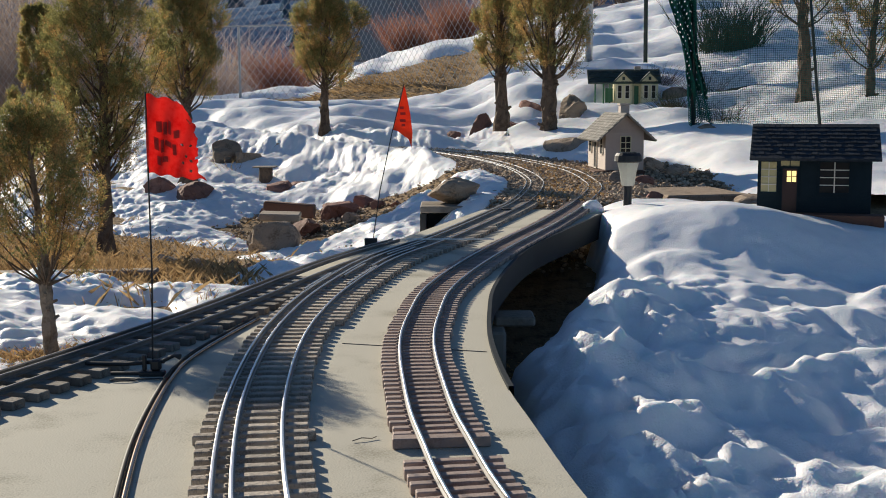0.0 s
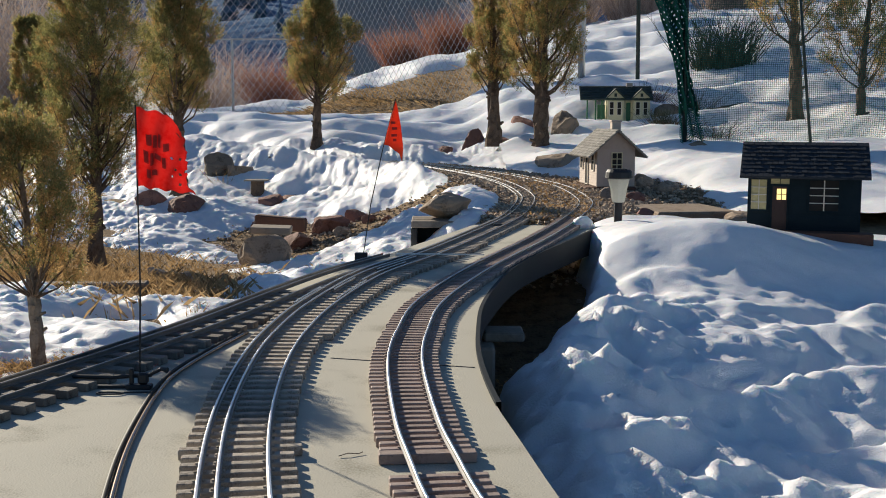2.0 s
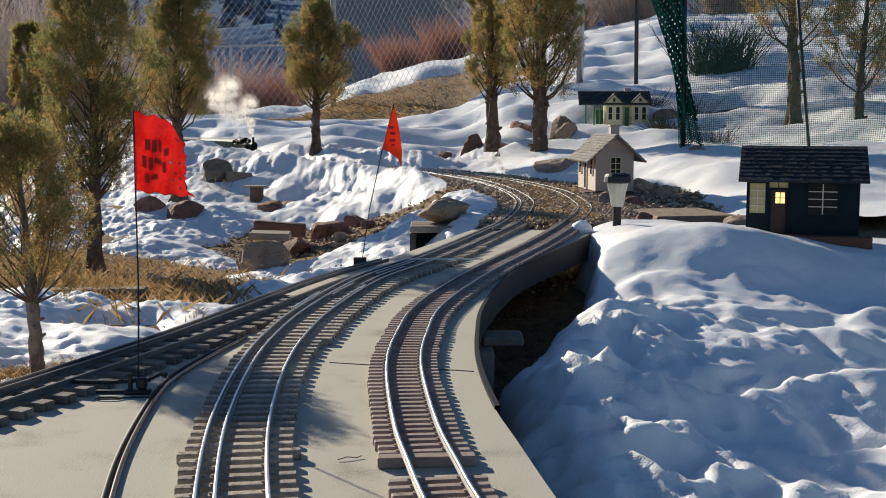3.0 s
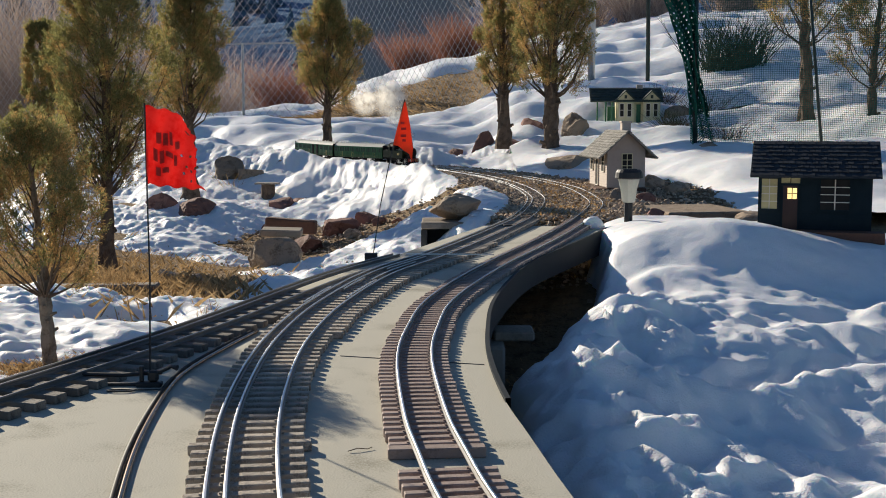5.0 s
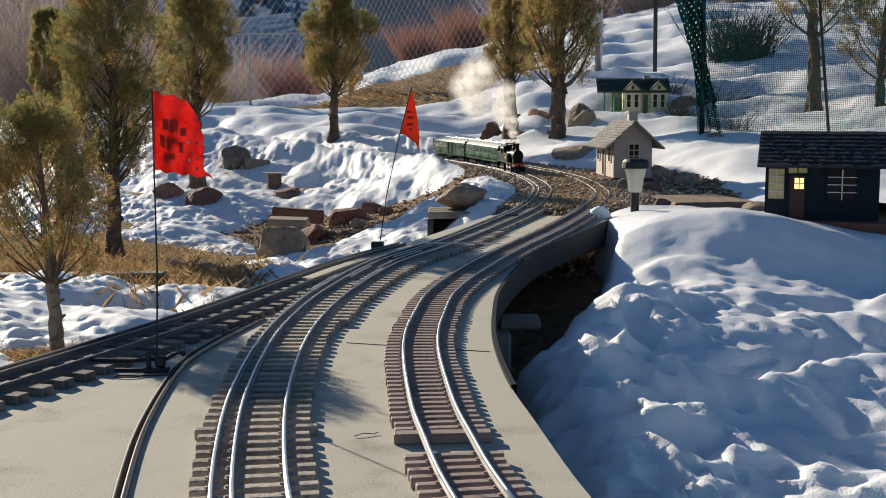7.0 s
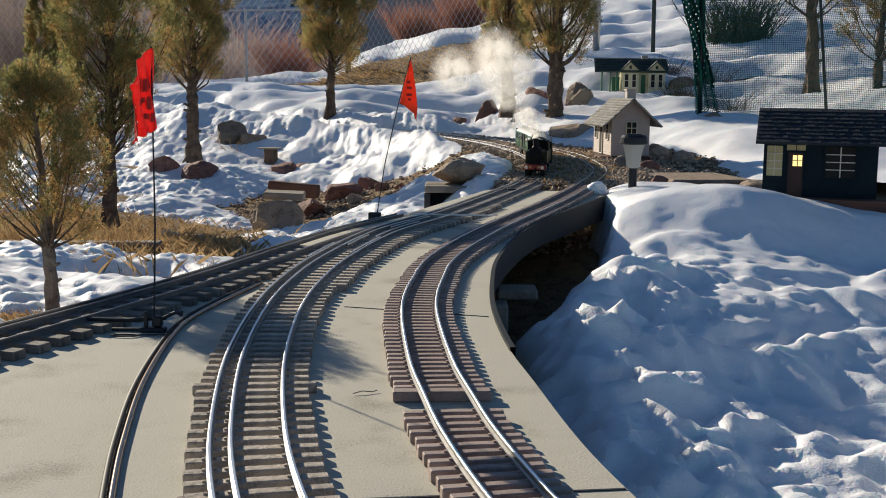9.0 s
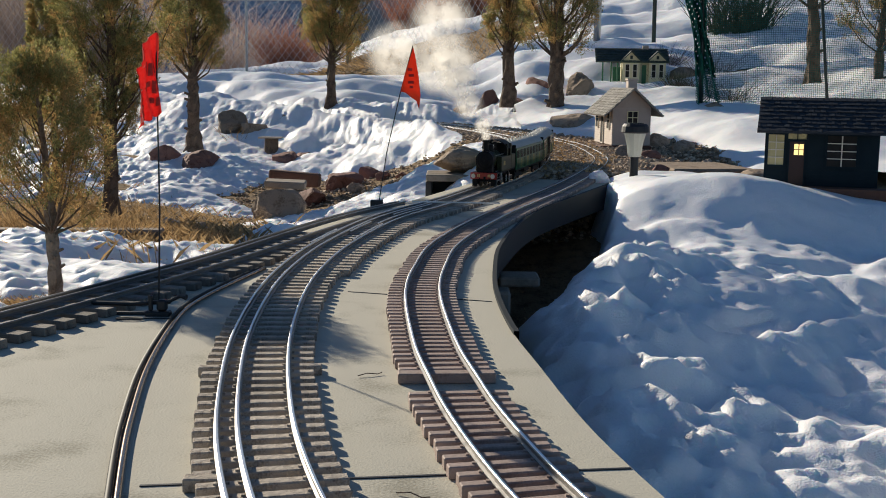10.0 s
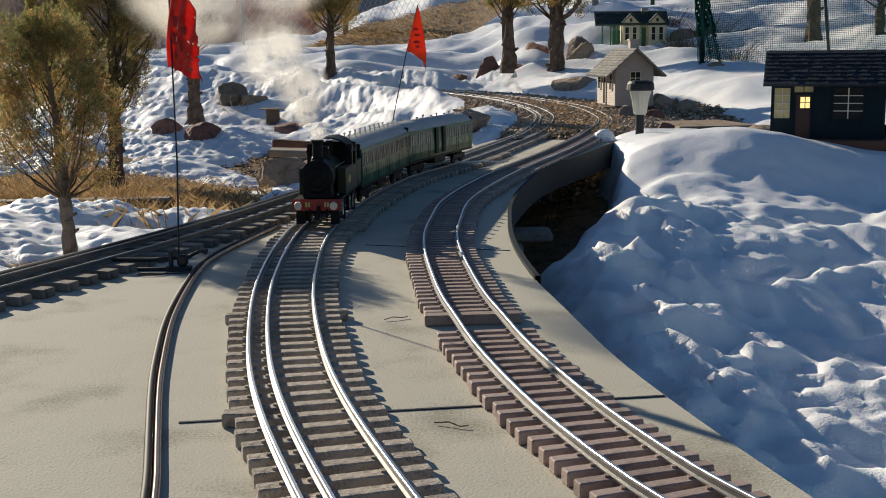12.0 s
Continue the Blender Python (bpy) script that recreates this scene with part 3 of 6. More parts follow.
def build_far():
    rnd = np.random.RandomState(4)
    def ridge(X, Y):
        n = noise_grid(X, Y, 0.012, 5, 2.2)
        return -3 + np.clip((Y - 60) / 160, 0, 1.6) ** 1.1 * 40 + 7 * n * np.clip((Y - 50) / 60, 0, 1)
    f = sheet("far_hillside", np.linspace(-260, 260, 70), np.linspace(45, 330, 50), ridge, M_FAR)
    tagged(f, "wooded hillside tinted blue for haze, far beyond the fence", "hillside", kind="structure")
    # far woods on the hillside, nobody could count them
    verts, faces = [], []
    for _ in range(900):
        x, y = rnd.uniform(-150, 120), rnd.uniform(50, 200)
        z = -3 + max(0, (y - 60) / 160) ** 1.1 * 40
        h, w = rnd.uniform(2.0, 5.0), rnd.uniform(0.7, 1.5)
        for k in range(5):
            b = len(verts)
            zz = z + h * k / 6
            rr = w * (1 - k / 5.5) * rnd.uniform(0.8, 1.2)
            for j in range(6):
                a = j * math.tau / 6 + rnd.uniform(-0.3, 0.3)
                verts.append((x + math.cos(a) * rr * rnd.uniform(0.7, 1.2), y + math.sin(a) * rr, zz + rnd.uniform(-0.2, 0.2)))
            verts.append((x + rnd.uniform(-0.1, 0.1), y, zz + h * 0.36))
            faces += [(b + j, b + (j + 1) % 6, b + 6) for j in range(6)]
    # haze painted into the trees as a blue tint
    w = data_part("far_woods", verts, faces, material("haze_blue_conifers", [(0.05, 0.09, 0.13), (0.085, 0.135, 0.18)], 1.0, 0, 0.3, 3, 0, 0, 0, vary=0.4))
    tagged(w, "dark conifers tinted blue for haze, scattered over the far hillside", "woods", kind="stuff")
    # a far house
    h = empty("far_house", pose(-2.0, 62, 5.2), "grey house with a low roof far off among the trees", "house")
    bm = bmesh.new()
    box(bm, -3.2, 3.2, -2, 2, -3, 1.6)
    part("wall", bm, material("grey_siding", [(0.20, 0.24, 0.28), (0.25, 0.29, 0.33)], 0.8, 0, 1, 10, 0.1, 0.02), h)
    bm = bmesh.new()
    prism(bm, [(-2.4, 1.5), (2.4, 1.5), (0, 2.7)], -3.5, 3.5, "x")
    # the roof takes the hillside's haze-tinted colour
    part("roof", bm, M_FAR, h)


def twig_bush(name, x, y, z, w, h, count, mat, label, seed, spread=1.0):
    """A leafless bush: fine stems that fan out from the ground."""
    rnd = np.random.RandomState(seed)
    verts, faces = [], []
    for _ in range(count):
        a, lean = rnd.uniform(0, math.tau), rnd.uniform(0.05, 0.9) * spread
        p = np.array([rnd.uniform(-0.3, 0.3) * w, rnd.uniform(-0.2, 0.2) * w, 0.0])
        d = np.array([math.cos(a) * lean, math.sin(a) * lean * 0.6, 1.0])
        ln, r = h * rnd.uniform(0.5, 1.0), (0.0030 if h > 0.3 else 0.0012) * rnd.uniform(0.6, 1.3)
        for k in range(4):
            q = p + d * ln / 4
            side = np.cross(d, (0, 1, 0.2))
            side = side / (np.linalg.norm(side) + 1e-6) * r
            b = len(verts)
            verts += [tuple(p - side), tuple(p + side), tuple(q + side * 0.75), tuple(q - side * 0.75), tuple((p + q) / 2 + np.array([0, r, 0]))]
            faces += [(b, b + 1, b + 4), (b + 1, b + 2, b + 4), (b + 2, b + 3, b + 4), (b + 3, b, b + 4)]
            for _ in range(2):
                e = q + d * ln * 0.15 + rnd.uniform(-1, 1, 3) * np.array([0.10, 0.08, 0.07]) * h
                c = len(verts)
                verts += [tuple(q - side * 0.6), tuple(q + side * 0.6), tuple(e)]
                faces.append((c, c + 1, c + 2))
            p, r = q, r * 0.8
            d = d + rnd.uniform(-0.35, 0.35, 3) * np.array([1, 1, 0.2])
    bush = empty(name, pose(x, y, z), label, "bush")
    tagged(data_part("stem", verts, faces, mat, bush), kind="stuff")
    return bush


def wire(verts, faces, a, b, r):
    """A thin three-sided wire between two points."""
    a, b = np.array(a, float), np.array(b, float)
    d = b - a
    u = np.cross(d, (0.3, 1.0, 0.1))
    u = u / np.linalg.norm(u) * r
    v = np.cross(d, u)
    v = v / np.linalg.norm(v) * r
    k = len(verts)
    for p in (a, b):
        for c in range(3):
            ang = c * math.tau / 3
            verts.append(tuple(p + u * math.cos(ang) + v * math.sin(ang)))
    for c in range(3):
        faces.append((k + c, k + (c + 1) % 3, k + 3 + (c + 1) % 3, k + 3 + c))


FENCE = [(-4.2, 9.3), (-0.73, 8.5), (0.84, 6.75), (1.08, 6.2)]


def build_fence():
    fence = empty("chain_link_fence", pose(0, 0, 0), "galvanised chain-link fence along the edge of the garden", "fence")
    spots = [(-4.0, 9.25, 0.05), (-2.4, 8.9, 0.10), (-0.735, 8.5, 0.2), (0.845, 6.75, 0.42)]
    for x, y, z in spots:
        bm = bmesh.new()
        tube(bm, [(x, y, z), (x + 0.01, y, z + 1.9)], 0.021, 10)
        part("post", bm, M_STEEL, fence, smooth=True)
    bm = bmesh.new()
    tube(bm, [(-1.52, 8.75, 0.05), (-1.52, 8.75, 0.80)], 0.010, 8)
    tube(bm, [(-1.85, 8.75, 0.79), (-1.52, 8.75, 0.80), (-0.95, 8.6, 0.795)], 0.007, 8)
    part("gate_rail", bm, M_STEEL, fence)
    for n, (a, b) in enumerate(zip(FENCE[:2], FENCE[1:3])):
        verts, faces = [], []
        ln = math.hypot(b[0] - a[0], b[1] - a[1])
        z0 = (0.08, 0.22, 0.45)[n]
        z1 = (0.08, 0.22, 0.45)[n + 1]
        top, mesh = 1.9, 0.058
        k = -int(top / mesh) - 1
        def at(u, h):
            f = u / ln
            return (a[0] + (b[0] - a[0]) * f, a[1] + (b[1] - a[1]) * f, z0 + (z1 - z0) * f + h - 0.05)
        while k * mesh < ln:
            for sgn in (1, -1):
                u0, u1 = (k * mesh, k * mesh + top * 0.82) if sgn > 0 else (k * mesh + top * 0.82, k * mesh)
                # clip the wire to the panel
                h0, h1 = 0.0, top
                if u1 != u0:
                    def clip(u, h, uo, ho):
                        for lim in (0.0, ln):
                            if (u < 0 and lim == 0.0) or (u > ln and lim == ln):
                                h = h + (ho - h) * (lim - u) / (uo - u)
                                u = lim
                        return u, h
                    if max(u0, u1) > 0 and min(u0, u1) < ln:
                        p0 = clip(u0, h0, u1, h1)
                        p1 = clip(u1, h1, u0, h0)
                        wire(verts, faces, at(*p0), at(*p1), 0.0013)
            k += 1
        mesh_ob = data_part("wire_mesh", verts, faces, M_WIRE, fence)
        tagged(mesh_ob, "diamond wire mesh", kind="stuff")


def build_net():
    net = empty("garden_net", pose(0, 0, 0), "green garden netting hung between thin dark posts", "net")
    for x, y, z0, z1, r, dx in ((1.077, 6.2, 0.44, 1.6, 0.011, -0.01), (0.933, 4.32, 0.10, 1.0, 0.009, -0.012), (1.403, 4.30, 0.10, 1.0, 0.006, -0.10)):
        bm = bmesh.new()
        tube(bm, [(x, y, z0), (x + dx, y, z1)], r, 8)
        part("post", bm, M_GREEN_POST, net, smooth=True)
    verts, faces = [], []
    def at(u, v):
        x = 0.945 + u * 1.5
        sag = 0.02 * math.sin(u * 9 + v * 4) + 0.02 * math.sin(u * 23)
        lo = 0.135 + 0.02 * math.sin(u * 7) + 0.03 * u
        return (x + 0.012 * math.sin(v * 11 + u * 5), 4.34 + sag + 0.2 * u, lo + v * (0.82 - 0.05 * math.sin(u * 5)))
    for i in range(185):
        for j in range(14):
            wire(verts, faces, at(i / 185, j / 14), at(i / 185, (j + 1) / 14), 0.0008)
    for j in range(96):
        for i in range(24):
            wire(verts, faces, at(i / 24, j / 96), at((i + 1) / 24, j / 96), 0.0008)
    tagged(data_part("netting", verts, faces, M_NET, net), "fine green mesh", kind="stuff")
    # the gathered end of the net, hanging in folds
    verts, faces = [], []
    n, k = 90, 22
    for i in range(n + 1):
        v = i / n
        z = 0.16 + v * 0.80
        half = float(np.interp(v, (0, 0.06, 0.34, 0.56, 1), (0.05, 0.045, 0.024, 0.048, 0.085)))
        cx = float(np.interp(v, (0, 0.06, 0.34, 0.56, 1), (0.965, 0.955, 0.915, 0.885, 0.80)))
        for j in range(k + 1):
            u = j / k * 2 - 1
            verts.append((cx + u * half, 4.315 + 0.018 * math.sin(u * 9 + v * 6) + 0.006 * math.sin(v * 60), z + 0.016 * math.sin(u * 4 + 1)))
    backing = [(i * (k + 1) + j, i * (k + 1) + j + 1, (i + 1) * (k + 1) + j + 1, (i + 1) * (k + 1) + j) for i in range(12, n) for j in range(k) if (i + 2 * j) % 5]
    folds = data_part("net_folds", [(p[0], p[1] + 0.004, p[2]) for p in verts], backing, M_NET, net)
    tagged(folds, "folded green net", kind="stuff")
    wv, wf = [], []
    for i in range(n):
        for j in range(k):
            b = i * (k + 1) + j
            wire(wv, wf, verts[b], verts[b + 1], 0.0020)
            wire(wv, wf, verts[b], verts[b + k + 1], 0.0013)
    tagged(data_part("gathered_net", wv, wf, M_NET, net), "bunched green mesh", kind="stuff")


build_far()
build_fence()
build_net()


# ---- trees ----
M_LEAF = material("juniper_foliage", [(0.075, 0.105, 0.042), (0.165, 0.185, 0.072), (0.32, 0.29, 0.11)], 0.6, 0, 9, 60, 0, 0, 0.4, vary=0.4, trans=0.5)
M_LEAF_DRY = material("dry_juniper_foliage", [(0.20, 0.125, 0.045), (0.38, 0.24, 0.09), (0.55, 0.36, 0.15)], 0.8, 0, 9, 60, 0, 0, 0.2, vary=0.4, trans=0.45)


def sprays(rnd, base, axis, length, leaf, per):
    """Feathery sprays: small pointed scales set along short stems; arrays of places, directions and lengths."""
    n = len(base)
    f = rnd.uniform(0.0, 1.0, (n, per, 1))
    p = base[:, None] + axis[:, None] * length[:, None, None] * f + rnd.normal(size=(n, per, 3)) * leaf * 0.35
    d = axis[:, None] * 0.8 + rnd.normal(size=(n, per, 3)) * 0.55
    d = (d / np.linalg.norm(d, axis=2, keepdims=True) * leaf * rnd.uniform(0.7, 1.5, (n, per, 1))).reshape(-1, 3)
    p = p.reshape(-1, 3)
    side = np.cross(d, rnd.normal(size=d.shape))
    side = side / (np.linalg.norm(side, axis=1, keepdims=True) + 1e-9) * leaf * 0.15
    bend = np.cross(side, d)
    bend = bend / (np.linalg.norm(bend, axis=1, keepdims=True) + 1e-9) * leaf * 0.10
    verts = np.stack([p, p + d * 0.5 + side + bend, p + d, p + d * 0.5 - side + bend], 1).reshape(-1, 3)
    k = np.arange(len(p))[:, None] * 4
    faces = np.concatenate([k + (0, 1, 2), k + (0, 2, 3)], 0)
    return verts.tolist(), faces.tolist()


def build_tree(x, y, z, height, crown_lo, width, seed, leaves, lean=0.0, trunk=0.016, leaf=0.008, label="", tufts=60, dry=0.35, open_low=0.5):
    """A trained juniper: shaggy tapered trunk, upswept limbs and a crown of many feathery tufts."""
    rnd = np.random.RandomState(seed)
    tree = empty("juniper_tree", pose(x, y, z), label, "tree", "trained junipers")
    rings, sides = 26, 12
    pts, radii = [], []
    sway = rnd.uniform(-1, 1, 4)
    for i in range(rings):
        f = i / (rings - 1)
        pts.append((lean * f + 0.014 * height * math.sin(f * 5 + sway[0] * 3) * f, 0.012 * height * math.sin(f * 4 + sway[1] * 3), -0.04 + f * (height * 0.95 + 0.04)))
        radii.append(trunk * (1.12 - 1.0 * f) * (1 + 0.45 * max(0, 1 - f * 9)) * (1 + 0.10 * rnd.uniform(-1, 1)))
    bm = bmesh.new()
    tube(bm, pts, radii, sides)
    for v in bm.verts:
        a = math.atan2(v.co.y, v.co.x)
        v.co.xy += Vector((math.cos(a), math.sin(a))) * trunk * (0.16 * math.sin(a * 5 + v.co.z * 30) + rnd.uniform(-0.14, 0.14))
    # knots and stubs of cut limbs
    for _ in range(9):
        h = rnd.uniform(0.15, 1.0) * crown_lo
        a = rnd.uniform(0, math.tau)
        r = trunk * (1.0 - 0.8 * h / height)
        p = Vector((math.cos(a), math.sin(a), 0.35))
        o = Vector((0, 0, h))
        tube(bm, [tuple(o + p * r * 0.6), tuple(o + p * r * rnd.uniform(1.25, 1.7))], [r * 0.36, r * 0.22], 6)
    part("trunk", bm, M_BARK_PALE if height < 0.4 else M_BARK, tree)
    px = np.array(pts)
    def stem(h):
        return np.array([np.interp(h, px[:, 2], px[:, k]) for k in range(3)])
    bm = bmesh.new()
    green, brown = ([], [], []), ([], [], [])
    per = 14
    count = max(4, int(leaves / tufts / per))
    for k in range(tufts):
        f = (k + rnd.uniform(0.0, 1.0)) / tufts
        h = crown_lo + (height - crown_lo) * f ** 0.9
        # wide low down, pointed on top, with bulging lobes
        prof = (open_low + (1 - open_low) * min(1, f / 0.25)) * (1 - f ** 2.3) ** 0.75 + 0.07
        a = k * 2.4 + rnd.uniform(-0.6, 0.6)
        lobe = 1 + 0.22 * math.sin(a * 2 + h / width * 4 + sway[2] * 6) + 0.16 * math.sin(a * 3 - h / width * 7)
        reach = width / 2 * prof * lobe * (rnd.uniform(0.35, 1.0) ** 0.6)
        p0 = stem(max(crown_lo * 0.80, h - reach * 0.95 - 0.03 * height))
        tip = stem(min(h, height * 0.94)) + np.array([math.cos(a) * reach, math.sin(a) * reach, reach * rnd.uniform(0.1, 0.5)])
        mid = p0 * 0.55 + tip * 0.45 + np.array([math.cos(a), math.sin(a), -0.5]) * reach * 0.10 + rnd.normal(size=3) * reach * 0.05
        r = trunk * 0.20 * (1 - f * 0.65)
        tube(bm, [tuple(p0), tuple(mid), tuple(tip)], [r, r * 0.65, r * 0.22], 5)
        size = width * rnd.uniform(0.09, 0.16) * (1.1 - 0.40 * f)
        out = np.array([math.cos(a), math.sin(a), 0.0])
        u = rnd.normal(size=(count, 3))
        u = u / np.linalg.norm(u, axis=1, keepdims=True) * rnd.uniform(0.1, 1.0, (count, 1)) ** 0.45
        base = tip + u * np.array([size, size, size * 1.35]) - out * size * 0.4
        axis = u * 0.55 + out * 0.35 + np.array([0, 0, 0.85])
        axis = axis / np.linalg.norm(axis, axis=1, keepdims=True)
        ln = size * rnd.uniform(0.35, 0.8, count)
        inner = rnd.rand(count) < dry * (1.25 - f) * (1.35 - min(1.0, reach / (width / 2 * prof + 1e-6)))
        for bag, m in ((green, ~inner), (brown, inner)):
            bag[0].append(base[m]), bag[1].append(axis[m]), bag[2].append(ln[m])
        # a few dry twigs along the limb
        q = rnd.uniform(0.45, 0.95, (max(1, count // 5), 1))
        brown[0].append(mid * (1 - q) + tip * q + rnd.normal(size=(len(q), 3)) * size * 0.25)
        brown[1].append(np.tile((out + np.array([0, 0, 0.8])) / 1.28, (len(q), 1)))
        brown[2].append(np.full(len(q), size * 0.5))
    tagged(part("limb", bm, M_BARK, tree), kind="stuff")
    for nm, bag, mat, lab in (("crown", green, M_LEAF, "olive green feathery foliage"), ("dry_foliage", brown, M_LEAF_DRY, "dry orange-brown inner foliage")):
        vs, fs = sprays(rnd, np.concatenate(bag[0]), np.concatenate(bag[1]), np.concatenate(bag[2]), leaf, per)
        data_part(nm, vs, fs, mat, tree, label=lab)
    return tree


J = "trained juniper with a ragged olive-brown crown"
build_tree(-0.520, 1.50, -0.075, 0.315, 0.115, 0.205, 1, 40000, -0.012, 0.0098, 0.0042, "small juniper with a bare pale trunk beside the track", 46, 0.75, 0.7)
build_tree(-0.882, 3.00, -0.135, 0.80, 0.22, 0.27, 2, 90000, 0.012, 0.019, 0.0065, "tall dense juniper with a dark trunk among dry grass", 90, 0.25)
build_tree(-1.130, 3.30, -0.15, 0.69, 0.24, 0.16, 3, 36000, 0.0, 0.012, 0.0068, "slender juniper beside a taller one", 44, 0.3)
build_tree(-0.995, 4.50, -0.03, 0.80, 0.29, 0.31, 4, 70000, 0.01, 0.024, 0.008, J + " standing in the snow", 76, 0.4, 0.6)
build_tree(-0.550, 5.40, 0.11, 0.68, 0.23, 0.31, 5, 60000, 0.015, 0.022, 0.009, J + " tapering to a point", 60, 0.5)
build_tree(0.265, 5.20, 0.15, 0.92, 0.23, 0.25, 6, 56000, -0.01, 0.027, 0.009, J + " over red stones", 62, 0.55, 0.4)
build_tree(0.451, 4.90, 0.08, 1.0, 0.30, 0.38, 7, 80000, 0.0, 0.033, 0.009, J + " on a thick dark trunk", 84, 0.55, 0.5)
build_tree(1.620, 5.20, 0.25, 0.85, 0.38, 0.42, 8, 20000, -0.04, 0.030, 0.010, J + " behind green netting", 34, 0.7)
build_tree(1.841, 5.00, 0.14, 0.75, 0.28, 0.38, 9, 20000, 0.0, 0.022, 0.010, J + " behind green netting", 34, 0.7)
for i, (x, y, w, h, m, lab) in enumerate((
        (-3.6, 10.2, 0.8, 1.5, M_SCRUB, "leafless brown thicket beyond the fence"), (-2.9, 10.4, 0.8, 1.3, M_SCRUB, "leafless brown thicket beyond the fence"),
        (-4.3, 11.0, 1.0, 1.9, M_SCRUB, "leafless brown thicket beyond the fence"), (-1.55, 11.2, 0.4, 0.62, M_RED_SCRUB, "leafless rust-red bush beyond the fence"),
        (-1.1, 12.5, 0.5, 0.45, M_SCRUB, "leafless brown thicket beyond the fence"), (-0.35, 12.2, 0.4, 0.46, M_RED_SCRUB, "leafless rust-red bush on the hill crest"),
        (0.15, 12.4, 0.5, 0.55, M_RED_SCRUB, "leafless rust-red bush on the hill crest"), (-2.2, 11.2, 0.6, 0.9, M_SCRUB, "leafless brown thicket beyond the fence"),
        (1.3, 11.8, 0.7, 0.75, M_SCRUB, "leafless brown thicket on the hill crest"), (2.0, 11.6, 0.9, 0.9, M_SCRUB, "leafless brown thicket on the hill crest"), (2.9, 11.4, 0.9, 1.0, M_SCRUB, "leafless brown thicket on the hill crest"), (0.75, 11.8, 0.6, 0.7, M_SCRUB, "leafless brown thicket on the hill crest"))):
    twig_bush("bush", x, y, ground_at(min(max(x, -4), 4), min(y, 12)) - 0.05, w, h, 520, m, lab, 40 + i)


# ---- stones, stump, planks ----
def stone_mesh(name, sx, sy, sz, seed, mat):
    """A broken stone: a rough lump split along several flat faces."""
    rnd = random.Random(seed)
    bm = bmesh.new()
    bmesh.ops.create_icosphere(bm, subdivisions=4, radius=1.0)
    off = rnd.uniform(0, 50)
    cuts = [(Vector((rnd.gauss(0, 1), rnd.gauss(0, 1), rnd.gauss(0, 0.8))).normalized(), rnd.uniform(0.50, 0.85)) for _ in range(13)]
    for v in bm.verts:
        n = v.co.normalized()
        p = n.copy()
        for c, d in cuts:
            over = p.dot(c) - d
            if over > 0:
                p -= c * over * 0.94
        k = 1 + 0.10 * noise.noise(n * 1.6 + Vector((off, 0, 0))) + 0.06 * noise.noise(n * 5 + Vector((0, off, 0))) + 0.035 * noise.noise(n * 13 + Vector((0, off, 0)))
        v.co = Vector((p.x * sx * 0.64 * k, p.y * sy * 0.64 * k, p.z * sz * 0.64 * k))
    return bm


def build_stone(x, y, sx, sy, sz, seed, mat, label, z=None, turn=0.0, tilt=0.0):
    ob = link("stone", stone_mesh("stone", sx, sy, sz, seed, mat), mat)
    zz = ground_at(x, y) + sz * 0.22 + (0.014 if "snow" in label else 0) if z is None else z
    ob.matrix_basis = pose(x, y, zz, tilt, tilt * 0.4, turn)
    return tagged(ob, label, "stone", "garden stones")


